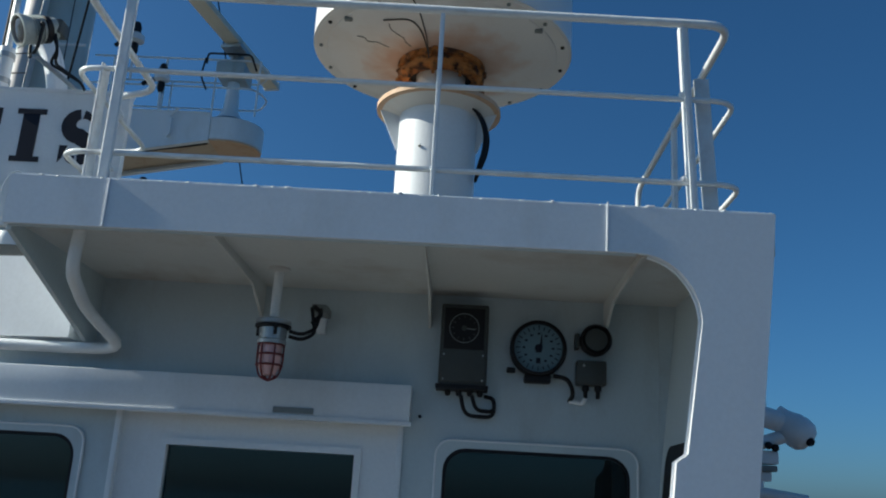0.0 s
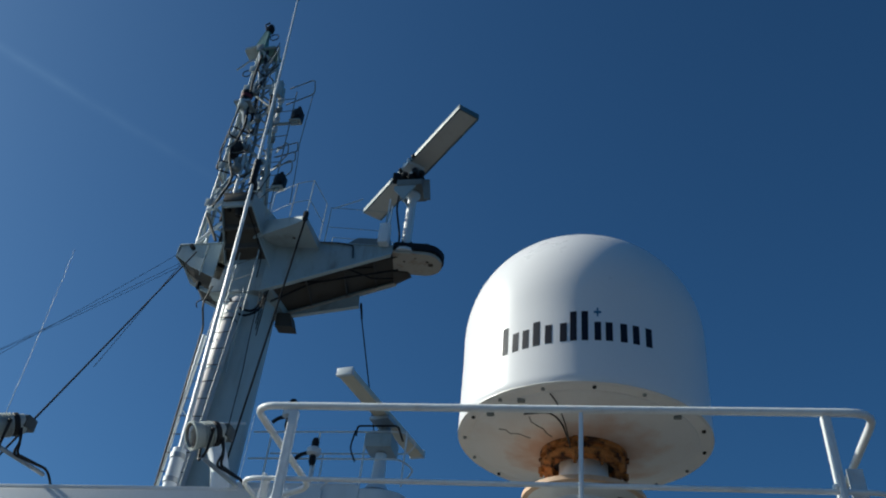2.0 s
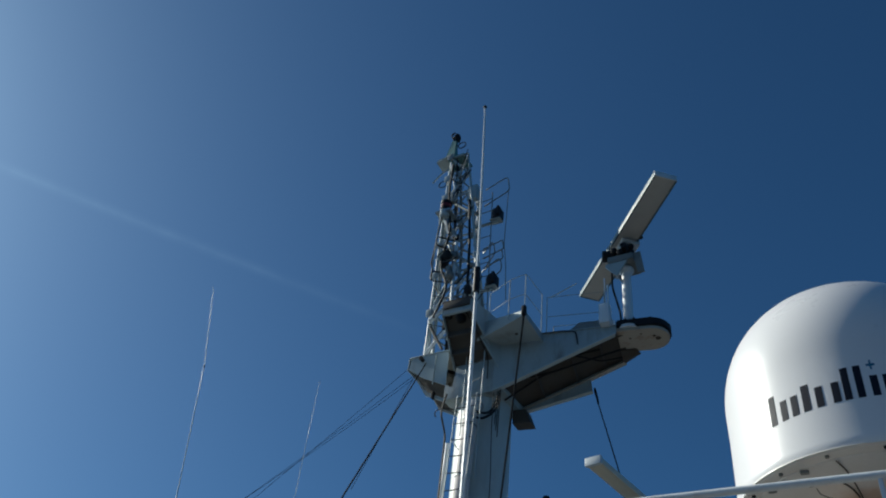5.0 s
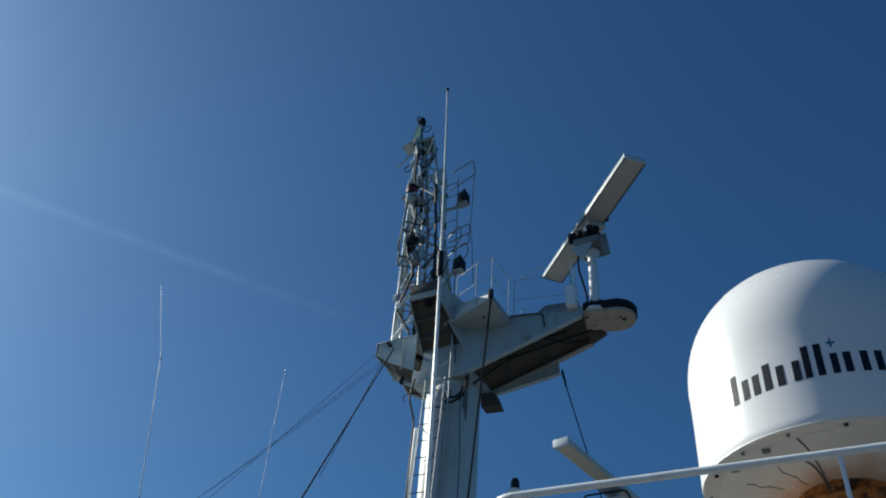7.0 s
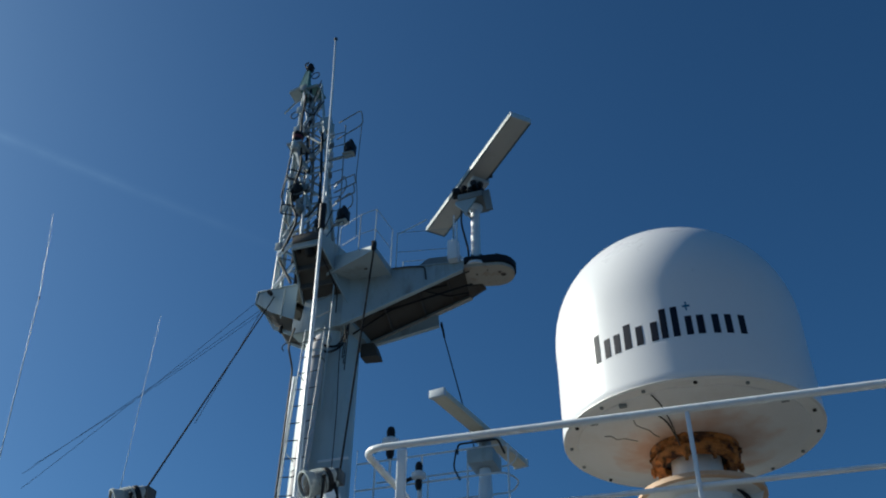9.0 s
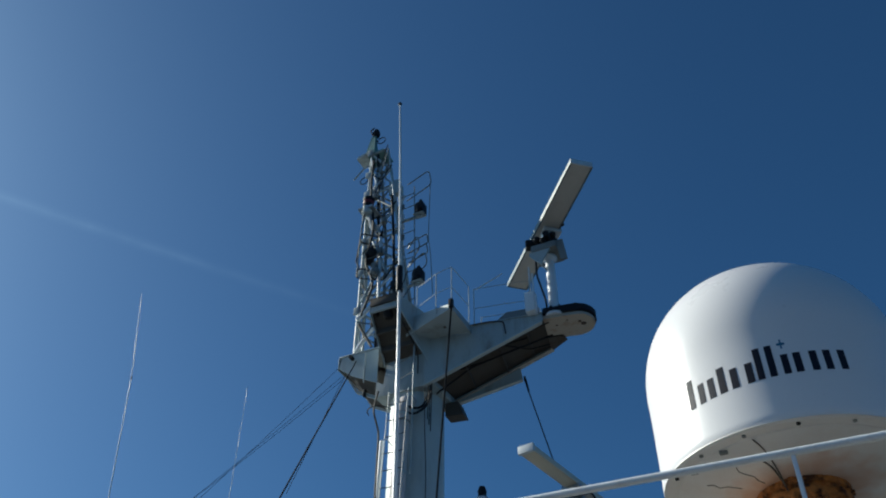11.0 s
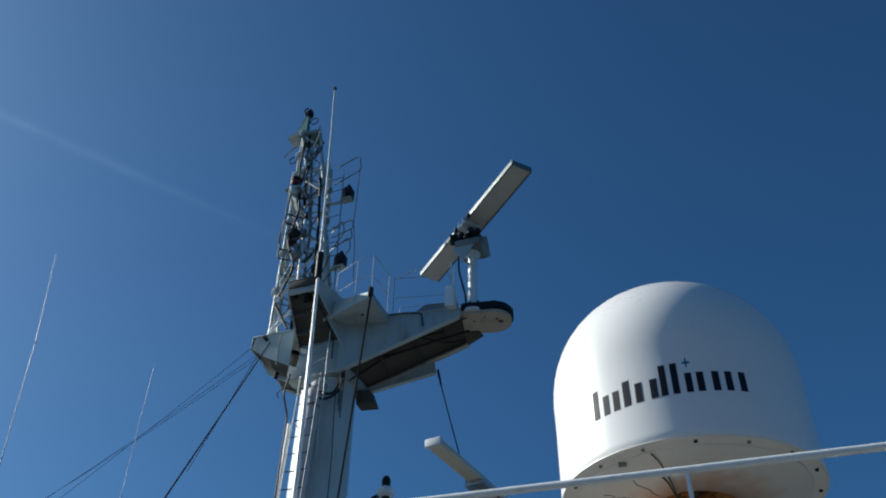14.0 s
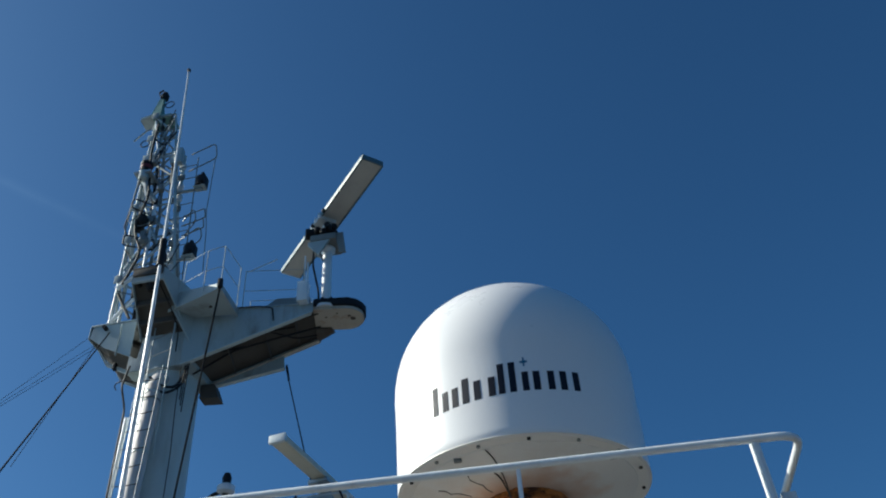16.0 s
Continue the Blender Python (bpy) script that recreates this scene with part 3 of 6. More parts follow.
        for a0, a1, z1 in group:
            patch(bm, a0, a1, z0, z1)
        part("mark", bm, NAVY, t, "plain dark navy marking bar", smooth=False)
    star = bmesh.new()
    for k in (0, 1):
        patch(star, -80.6 - (1.6 if k else 0.35), -80.6 + (1.6 if k else 0.35), 4.432 - (0.006 if k else 0.026), 4.432 + (0.006 if k else 0.026))
    part("mark_accent", star, TEAL, t, "small teal marking", smooth=False)
    return t


radome()


# ---- bulkhead instruments ----
def instrument_box():
    t = thing("rudder_indicator", (0.15, FACE, 2.2), "grey metal instrument box with a dark square dial on the bulkhead", "indicator")
    part("case", box(0.045, 0.262, FACE - 0.12, FACE, 2.225, 2.595, 0.012), INSTR, t)
    part("cover", box(0.055, 0.252, FACE - 0.132, FACE - 0.118, 2.24, 2.58, 0.006), INSTR, t)
    part("dial_window", box(0.062, 0.243, FACE - 0.139, FACE - 0.130, 2.385, 2.572, 0.004), BLACK, t, "black dial window")
    part("dial_ring", tube([(0.152 + 0.066 * math.cos(a), FACE - 0.140, 2.48 + 0.066 * math.sin(a)) for a in (2 * math.pi * k / 28 for k in range(28))], 0.0018, 6, closed=True), GREY, t)
    for k in range(12):
        a = 2 * math.pi * k / 12
        part("tick", tube([(0.152 + r * math.cos(a), FACE - 0.1405, 2.48 + r * math.sin(a)) for r in (0.046, 0.058)], 0.002, 5), INSTR, t)
    part("needle", tube([(0.152, FACE - 0.141, 2.48), (0.20, FACE - 0.141, 2.475)], 0.0025, 6), GREY, t)
    part("dial_hub", lathe([(0.012, 0), (0.012, 0.006), (0, 0.007)], (0.152, FACE - 0.139, 2.48), (0, -1, 0), 12), INSTR, t)
    for z in (2.36, 2.25):
        for x in (0.066, 0.241):
            part("screw", ball((x, FACE - 0.133, z), 0.005, seg=8), STEEL, t)
    part("base_plate", box(0.035, 0.27, FACE - 0.125, FACE, 2.21, 2.23, 0.004), BLACK, t)
    for k, x in enumerate((0.09, 0.14, 0.19, 0.235)):
        part("cable_gland", lathe([(0.014, 0), (0.014, 0.02), (0.009, 0.03), (0, 0.03)], (x, FACE - 0.06, 2.215), (0, 0, -1), 10), BLACK, t)
    for x, d in ((0.15, 0.085), (0.20, 0.06)):
        part("cable", tube(soft([(x, FACE - 0.06, 2.19), (x + 0.02, FACE - 0.06, 2.185 - d), (0.305, FACE - 0.03, 2.185 - d), (0.30, FACE - 0.03, 2.185), (0.26, FACE, 2.195)], 0.05), 0.009, 8), BLACK, t)
    return t


def round_gauge():
    t = thing("round_gauge", (0.49, FACE, 2.29), "round black-rimmed dial gauge with a pale face", "gauge")
    c = (0.492, FACE - 0.03, 2.42)
    part("rim", lathe([(0.10, -0.03), (0.128, -0.02), (0.13, 0.03), (0.125, 0.055), (0.112, 0.06), (0.108, 0.028)], c, (0, -1, 0), 40), BLACK, t)
    part("dial_face", lathe([(0.109, 0.030), (0.109, 0.036), (0, 0.036)], c, (0, -1, 0), 40), DIAL, t, "pale blue dial face")
    for k in range(24):
        a = 2 * math.pi * k / 24
        part("tick", tube([(c[0] + r * math.cos(a), c[1] - 0.038, c[2] + r * math.sin(a)) for r in (0.084, 0.099 if k % 2 else 0.104)], 0.0022, 5), NAVY, t)
    part("needle", prism([(c[0] - 0.013, c[2] - 0.02), (c[0] + 0.013, c[2] - 0.02), (c[0] + 0.016, c[2] + 0.01), (c[0] + 0.014, c[2] + 0.075), (c[0] + 0.004, c[2] + 0.01)], "y", c[1] - 0.043, c[1] - 0.039), NAVY, t, smooth=False)
    for k in range(12):
        a = 2 * math.pi * k / 12
        part("dial_bar", box(c[0] + 0.066 * math.sin(a) - 0.006, c[0] + 0.066 * math.sin(a) + 0.006, c[1] - 0.0395, c[1] - 0.036, c[2] + 0.066 * math.cos(a) - 0.004, c[2] + 0.066 * math.cos(a) + 0.004), NAVY, t)
    part("hub", lathe([(0.017, 0.036), (0.017, 0.046), (0, 0.048)], c, (0, -1, 0), 14), NAVY, t)
    part("dial_mark", box(c[0] - 0.010, c[0] + 0.010, c[1] - 0.041, c[1] - 0.037, c[2] - 0.07, c[2] - 0.045), NAVY, t)
    part("foot", box(c[0] - 0.06, c[0] + 0.06, FACE - 0.07, FACE, c[2] - 0.155, c[2] - 0.12, 0.008), BLACK, t)
    part("clamp", box(c[0] - 0.14, c[0] - 0.10, FACE - 0.05, FACE - 0.02, c[2] - 0.115, c[2] - 0.09, 0.006), BLACK, t)
    part("cable", tube(soft([(c[0] + 0.07, FACE - 0.05, 2.30), (c[0] + 0.14, FACE - 0.06, 2.29), (c[0] + 0.165, FACE - 0.05, 2.22), (c[0] + 0.15, FACE, 2.195)], 0.05), 0.010, 8), BLACK, t)
    return t


def buzzer():
    t = thing("alarm_buzzer", (0.735, FACE, 2.26), "grey alarm buzzer with a round black grille on the bulkhead", "buzzer")
    part("junction_box", box(0.665, 0.80, FACE - 0.08, FACE, 2.265, 2.375, 0.010), INSTR, t)
    part("housing", lathe([(0.055, 0), (0.07, 0.02), (0.072, 0.07), (0.062, 0.085), (0.055, 0.06), (0, 0.06)], (0.75, FACE - 0.015, 2.468), (0, -1, 0), 32), BLACK, t)
    part("grille", lathe([(0.052, 0.07), (0.05, 0.078), (0, 0.082)], (0.75, FACE - 0.015, 2.468), (0, -1, 0), 24), INSTR, t)
    part("bracket", box(0.66, 0.68, FACE - 0.06, FACE, 2.43, 2.50, 0.004), INSTR, t)
    part("screw", ball((0.697, FACE - 0.082, 2.35), 0.007, seg=8), STEEL, t)
    for x in (0.71, 0.765):
        part("cable_gland", lathe([(0.016, 0), (0.016, 0.025), (0.010, 0.03), (0.009, 0.06), (0, 0.06)], (x, FACE - 0.04, 2.268), (0, 0, -1), 10), BLACK, t)
    part("wall_cable", tube(soft([(0.71, FACE - 0.04, 2.21), (0.70, FACE - 0.02, 2.185), (0.68, FACE - 0.012, 2.19), (0.64, FACE - 0.01, 2.195)], 0.02), 0.010, 8), WHITE, t)
    return t


instrument_box()
round_gauge()
buzzer()


def hanging_lamp():
    x, y = -0.66, 3.42
    t = thing("caged_lamp", (x, y, SOFFIT), "red caged alarm lamp hanging from the overhang", "lamp")
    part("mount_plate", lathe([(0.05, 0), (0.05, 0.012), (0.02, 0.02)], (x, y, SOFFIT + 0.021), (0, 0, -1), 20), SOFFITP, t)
    part("stem", tube([(x, y, SOFFIT + 0.02), (x, y, 2.43)], 0.02, 12), WHITE, t)
    part("junction_box", lathe([(0.03, 2.44), (0.074, 2.428), (0.076, 2.410), (0.058, 2.40), (0.056, 2.345), (0.062, 2.34), (0.06, 2.325), (0.0, 2.325)], (x, y, 0), seg=24), STEEL, t)
    part("lens", lathe([(0.046, 2.33), (0.048, 2.28), (0.045, 2.225), (0.03, 2.195), (0, 2.19)], (x, y, 0), seg=24), REDLENS, t, "pinkish red lamp lens")
    for k in range(6):
        a = 2 * math.pi * k / 6
        part("cage_bar", tube(soft([(x + r * math.cos(a), y + r * math.sin(a), z) for r, z in ((0.055, 2.335), (0.055, 2.235), (0.038, 2.185), (0.0, 2.172))], 0.03), 0.0045, 6), REDCAGE, t)
    for z in (2.322, 2.28, 2.235):
        part("cage_ring", tube([(x + 0.055 * math.cos(a), y + 0.055 * math.sin(a), z) for a in (2 * math.pi * k / 24 for k in range(24))], 0.0045, 6, closed=True), REDCAGE, t)
    for d in (0.0, 0.022):
        part("cable", tube(soft([(x + 0.07, y, 2.385 - d), (x + 0.12, y + 0.02, 2.375 - d), (x + 0.17, y + 0.06, 2.41 - d), (x + 0.165 - d * 2, FACE - 0.16, 2.53)], 0.06), 0.008, 8), BLACK, t)
    part("cable_tail", tube(soft([(x + 0.15, y + 0.08, 2.44), (x + 0.185, y + 0.12, 2.49), (x + 0.14, y + 0.16, 2.53)], 0.03), 0.010, 8), BLACK, t)
    part("mount_rim", lathe([(0.070, 2.408), (0.077, 2.405), (0.077, 2.396), (0.066, 2.392)], (x, y, 0), seg=24), BLACK, t)
    for k in range(3):
        a = 2 * math.pi * k / 3 - 1.2
        part("clamp_screw", lathe([(0.008, 0), (0.008, 0.045), (0, 0.045)], (x + 0.066 * math.cos(a), y + 0.066 * math.sin(a), 2.36), seg=8), BLACK, t)
    part("cable_clip", box(x + 0.12, x + 0.19, FACE - 0.17, FACE - 0.03, 2.51, 2.55, 0.008), GREY, t)
    part("clip_foot", box(x + 0.13, x + 0.17, FACE - 0.05, FACE, 2.44, 2.53, 0.006), WHITE, t)
    return t


hanging_lamp()


def fog_horn():
    t = thing("fog_horn", (1.36, 3.7, 1.8), "white painted horn on the side bulkhead", "horn")
    y = 3.6
    bulb = [(0.046, -0.10), (0.050, -0.06), (0.066, -0.02), (0.072, 0.02), (0.066, 0.055), (0.045, 0.078), (0.018, 0.086), (0, 0.087)]
    part("arm", tube(soft([(1.12, y + 0.02, 2.185), (1.42, y, 2.165), (1.545, y - 0.005, 2.13)], 0.06), 0.045, 16), WHITE, t)
    part("bell", lathe(bulb, (1.58, y - 0.01, 2.108), (0.70, -0.30, -0.62), 28), WHITE, t)
    part("collar", lathe([(0.047, -0.012), (0.053, -0.008), (0.053, 0.008), (0.047, 0.012)], (1.40, y, 2.166), (1, 0, -0.08), 18), WHITE, t)
    part("plug", lathe([(0.018, 0), (0.020, 0.012), (0.014, 0.022), (0, 0.024)], (1.618, y - 0.062, 2.058), (0.45, -0.75, -0.45), 12), BLACK, t)
    part("lower_arm", tube(soft([(1.14, y + 0.01, 2.005), (1.42, y, 2.035), (1.56, y - 0.005, 2.085)], 0.06), 0.029, 12), WHITE, t)
    for dx in (-0.012, 0.016):
        part("knob", ball((1.47 + dx, y - 0.04, 2.028 - dx * 0.3), 0.017, seg=10), BLACK, t)
    part("bracket", box(1.10, 1.505, y - 0.03, y + 0.05, 1.955, 2.012, 0.012), WHITE, t)
    part("bracket_step", box(1.10, 1.495, y - 0.035, y + 0.05, 1.925, 1.95, 0.006), GREY, t, "grey rubber bracket pad")
    part("bracket_foot", box(1.42, 1.475, y - 0.02, y + 0.04, 1.885, 1.924, 0.008), WHITE, t)
    part("post", tube([(1.425, y, 1.82), (1.425, y, 1.925)], 0.020, 12), WHITE, t)
    part("lower_bar", tube(soft([(1.08, y, 1.85), (1.42, y, 1.84), (1.62, y - 0.01, 1.815)], 0.05), 0.024, 12), WHITE, t)
    part("upper_housing", lathe([(0.05, 0), (0.055, 0.02), (0.052, 0.06), (0.03, 0.09), (0, 0.10)], (1.425, y + 0.04, 2.185), seg=20), WHITE, t)
    return t


fog_horn()


# ---- name board ----
BY = 4.26


def name_board():
    t = thing("name_board", (-3.2, BY, 2.8), "white painted ship's name board with black stencilled serif letters", "name board")
    part("board", box(-5.2, -1.80, BY, BY + 0.05, 3.03, 3.835, 0.006), WHITE, t)
    part("board_cap", box(-5.2, -1.80, BY - 0.006, BY + 0.06, 3.828, 3.85, 0.004), WHITE, t)
    for x in (-4.6, -3.6, -2.6, -1.9):
        part("support", box(x - 0.03, x + 0.03, BY + 0.05, BY + 0.11, 2.80, 3.7, 0.005), WHITE, t)
    y0, y1, z0, z1 = BY - 0.004, BY + 0.001, 3.405, 3.72
    s = 0.03

    def slab(bm, x0, x1, za, zb):
        d = 0.0 if zb - za > 0.2 else 0.0025
        prism([(x0, za), (x1, za), (x1, zb), (x0, zb)], "y", y0 - d, y1, bm)

    def letter(bm):
        part("letter", bm, NAVY, t, "black stencilled letter", smooth=False)

    bm = bmesh.new()                      # I
    slab(bm, -2.39, -2.295, z0, z1)
    slab(bm, -2.425, -2.26, z0, z0 + s), slab(bm, -2.425, -2.26, z1 - s, z1)
    letter(bm)
    bm = bmesh.new()                      # T
    slab(bm, -2.72, -2.625, z0, z1)
    slab(bm, -2.755, -2.59, z0, z0 + s)
    for d in (-1, 1):
        prism([(-2.672 + d * 0.055, z1), (-2.672 + d * 0.158, z1), (-2.672 + d * 0.158, z1 - 0.10), (-2.672 + d * 0.13, z1 - 0.10), (-2.672 + d * 0.11, z1 - 0.045), (-2.672 + d * 0.055, z1 - 0.045)], "y", y0, y1, bm)
    letter(bm)
    bm = bmesh.new()                      # A
    prism([(-3.000, z1), (-2.940, z1), (-2.850, z0), (-2.950, z0)], "y", y0, y1, bm)
    prism([(-3.010, z1), (-3.035, z1 - 0.06), (-3.095, z0), (-3.135, z0)][0:4], "y", y0, y1, bm)
    slab(bm, -3.065, -2.965, z0 + 0.09, z0 + 0.12)
    slab(bm, -3.160, -3.050, z0, z0 + s), slab(bm, -2.980, -2.825, z0, z0 + s)
    letter(bm)
    bm = bmesh.new()                      # R
    slab(bm, -3.480, -3.380, z0, z1)
    slab(bm, -3.515, -3.345, z0, z0 + s), slab(bm, -3.515, -3.270, z1 - s, z1), slab(bm, -3.515, -3.280, z0 + 0.14, z0 + 0.17)
    slab(bm, -3.300, -3.230, z0 + 0.16, z1 - 0.02)
    prism([(-3.340, z0 + 0.14), (-3.250, z0 + 0.14), (-3.200, z0), (-3.290, z0)], "y", y0, y1, bm)
    letter(bm)
    bm = bmesh.new()                      # S
    cx, w = -2.055, 0.068
    zc, h = (z0 + z1) / 2, (z1 - z0) / 2
    path = []
    for k in range(15):
        a = radians(30 + 240 * k / 14)
        path.append((cx + w * math.cos(a), zc + h * 0.46 + h * 0.42 * math.sin(a)))
    for k in range(1, 15):
        a = radians(90 - 240 * k / 14)
        path.append((cx + w * math.cos(a), zc - h * 0.46 + h * 0.42 * math.sin(a)))
    def ribbon(a, b):
        edge = []
        for i in range(a, b + 1):
            p, q = path[max(i - 1, 0)], path[min(i + 1, len(path) - 1)]
            d = Vector((q[0] - p[0], q[1] - p[1])).normalized()
            f = i / (len(path) - 1)
            wide = 0.012 + 0.034 * math.sin(math.pi * f) ** 0.8
            edge.append(((path[i][0] - d.y * wide, path[i][1] + d.x * wide), (path[i][0] + d.y * wide, path[i][1] - d.x * wide)))
        for (l0, r0), (l1, r1) in zip(edge, edge[1:]):
            prism([l0, r0, r1, l1], "y", y0, y1, bm)
    ribbon(0, 3), ribbon(4, 24), ribbon(25, 28)
    prism([(cx + 0.055, z1 - 0.105), (cx + 0.10, z1 - 0.105), (cx + 0.10, z1 - 0.005), (cx + 0.08, z1 - 0.03)], "y", y0, y1, bm)
    prism([(cx - 0.055, z0 + 0.105), (cx - 0.10, z0 + 0.105), (cx - 0.10, z0 + 0.005), (cx - 0.08, z0 + 0.03)], "y", y0, y1, bm)
    letter(bm)
    # weld beads left by an older line of letters
    def bead(cx, cz, rx, rz, a0, a1):
        arc = [radians(a0 + (a1 - a0) * i / 20) for i in range(21)]
        part("weld_bead", tube([(cx + rx * math.cos(a), BY - 0.001, cz + rz * math.sin(a)) for a in arc], 0.0035, 6), WHITE, t)
    bead(-2.655, 3.272, 0.078, 0.075, 205, -20)
    bead(-2.665, 3.122, 0.092, 0.086, 75, -165)
    bead(-2.360, 3.192, 0.080, 0.155, 0, 360)
    bead(-2.355, 3.192, 0.036, 0.105, 100, 250)
    bead(-2.930, 3.192, 0.085, 0.155, -60, 75)
    bead(-2.780, 3.560, 0.110, 0.180, -75, -20)
    return t


name_board()


def flood_lamp():
    """A round floodlight on a bracket, built about its own middle."""
    x, y, z = -2.19, 3.86, 4.0
    t = thing("flood_lamp", (x, y, 3.78), "grey metal floodlight with a black cable on the board's edge", "floodlight", "floodlights on the roof edge")
    ax = Vector((-0.62, -0.66, -0.42)).normalized()
    part("housing", lathe([(0.0, -0.110), (0.050, -0.108), (0.062, -0.098), (0.066, -0.02), (0.072, 0.05), (0.079, 0.075), (0.086, 0.080), (0.086, 0.098), (0.076, 0.100), (0.070, 0.082)], (x, y, z), ax, 28), LAMPG, t)
    part("reflector", lathe([(0.074, 0.084), (0.05, 0.094), (0, 0.098)], (x, y, z), ax, 24), LENS, t, "dark greenish-brown lamp glass")
    part("gasket", lathe([(0.067, -0.066), (0.073, -0.062), (0.073, -0.036), (0.067, -0.032)], (x, y, z), ax, 24), BLACK, t, "black rear clamp band")
    part("terminal_box", box(x + 0.045, x + 0.115, y + 0.02, y + 0.12, z + 0.005, z + 0.085, 0.01), INSTR, t, "dark terminal box")
    for k in range(4):
        f = -0.020 + 0.016 * k
        part("cooling_fin", lathe([(0.066, f), (0.077, f + 0.001), (0.077, f + 0.005), (0.066, f + 0.006)], (x, y, z), ax, 24), LAMPG, t)
    part("yoke", tube(soft([(x - 0.055, y + 0.062, z + 0.0), (x - 0.045, y + 0.062, z - 0.135), (x + 0.055, y - 0.055, z - 0.135), (x + 0.066, y - 0.06, z + 0.0)], 0.025), 0.009, 8), BLACK, t)
    for s_ in (-1, 1):
        part("pivot_bolt", ball((x + 0.062 * s_, y - 0.062 * s_, z), 0.015, seg=8), BLACK, t)
    part("bracket", tube([(x + 0.015, y, z - 0.145), (x + 0.05, BY + 0.03, 3.87)], 0.014, 8), STEEL, t)
    for d in (0, 0.03):
        part("cable", tube(soft([(x + 0.085, y + 0.03, z + 0.01 - d), (x + 0.12, y + 0.03, z - 0.10), (x + 0.07 + d, y + 0.06, z - 0.16), (x + 0.11, BY - 0.02, z - 0.12), (x + 0.16, BY + 0.09, z - 0.30)], 0.05), 0.008, 8), BLACK, t)
    return t


lamp_a = flood_lamp()
copy_thing(lamp_a, pose(-3.53, 3.86, 3.84))
rf = thing("roof_fixture", (-2.15, 3.92, 2.80), "small white deck fitting with a black cable at the roof edge", "deck fitting")
part("body", lathe([(0.07, 2.80), (0.075, 2.86), (0.06, 2.90), (0.0, 2.91)], (-2.16, 3.95, 0), seg=18), WHITE, rf)
part("foot", box(-2.32, -2.02, 3.88, 4.02, 2.80, 2.825, 0.005), WHITE, rf)
part("cable", tube(soft([(-2.12, 3.93, 2.90), (-2.05, 3.90, 2.93), (-2.02, 3.90, 2.82)], 0.03), 0.008, 6), BLACK, rf)
gn = thing("vent_pipe", (-2.3, 4.42, 2.8), "white gooseneck vent pipe behind the name board", "pipe")
part("pipe", tube(soft([(-2.30, 4.42, 2.80), (-2.31, 4.42, 3.95), (-2.40, 4.42, 4.18), (-2.52, 4.42, 4.30)], 0.16), 0.058, 14), WHITE, gn)


def whip(name, x, y, z0, z1, r, lean, label, sway=0.0, mat=WHIPM):
    t = thing(name, (x, y, z0), label, "antenna", "whip antennas")
    n = 10
    pts = [(x + lean * k / n + sway * (k / n) ** 2, y, z0 + (z1 - z0) * k / n) for k in range(n + 1)]
    part("rod", tube(pts, r, 8, r2=r * 0.35), mat, t)
    part("tip_cap", ball(pts[-1], r * 0.9, seg=8), BLACK, t)
    part("base_sleeve", tube([(x, y, z0), (x, y, z0 + 0.35)], r * 1.7, 10), WHITE, t)
    return t


wt = whip("whip_antenna", -2.60, 4.34, 2.8, 8.80, 0.023, 0.0, "tall white fibreglass whip antenna with a dark joint", -0.145)
part("joint", tube([(-2.652, 4.34, 6.40), (-2.660, 4.34, 6.66)], 0.028, 10), BLACK, wt)
part("lower_pole", tube([(-2.61, 4.34, 2.8), (-2.61, 4.34, 4.13)], 0.045, 12), WHITE, wt)
for z in (3.92, 4.08):
    part("clamp", tube([(-2.61, 4.34, z - 0.015), (-2.61, 4.34, z + 0.015)], 0.052, 12), STEEL, wt)
whip("whip_antenna", -3.45, 7.0, 2.8, 5.75, 0.006, 0.0, "short thin whip antenna on the roof deck", mat=AERIAL)
whip("whip_antenna", -6.34, 7.1, 2.8, 8.05, 0.0055, -0.04, "thin pale whip antenna on the roof deck", mat=AERIAL)


def swaying_whip():
    """A long whip in three lengths: the foot stands still, the two upper lengths bend in the wind."""
    x, y = -8.26, 7.1
    t = thing("whip_antenna", (x, y, 2.8), "long thin pale whip antenna bending in the wind", "antenna", "whip antennas")
    part("base_sleeve", tube([(x, y, 2.8), (x, y, 3.15)], 0.011, 10), WHITE, t)
    part("rod", tube([(x, y, 2.8), (x, y, 6.4)], 0.0072, 8, r2=0.0065), AERIAL, t)
    middle = part("middle_rod", tube([(0, 0, 0.0), (0, 0, 1.2), (0, 0, 2.42)], 0.0065, 8, r2=0.005), AERIAL)
    tip = part("upper_rod", tube([(0, 0, 0.0), (0, 0, 0.8), (0, 0, 1.62)], 0.005, 8, r2=0.0028), AERIAL)
    joint = part("joint", lathe([(0.006, -0.03), (0.010, -0.02), (0.010, 0.02), (0.006, 0.03)], (0, 0, 2.4), seg=8), BLACK)
    middle.parent, tip.parent, joint.parent = t, middle, middle
    return middle, tip


whip_middle, whip_tip = swaying_whip()


# ---- mast ----
MX, MY = -6.28, 11.6
ARM = Matrix.Translation((-5.75, 11.0, 0)) @ Matrix.Rotation(radians(11), 4, "Z")


def on_arm(points):
    return [tuple(ARM @ Vector(p)) for p in points]


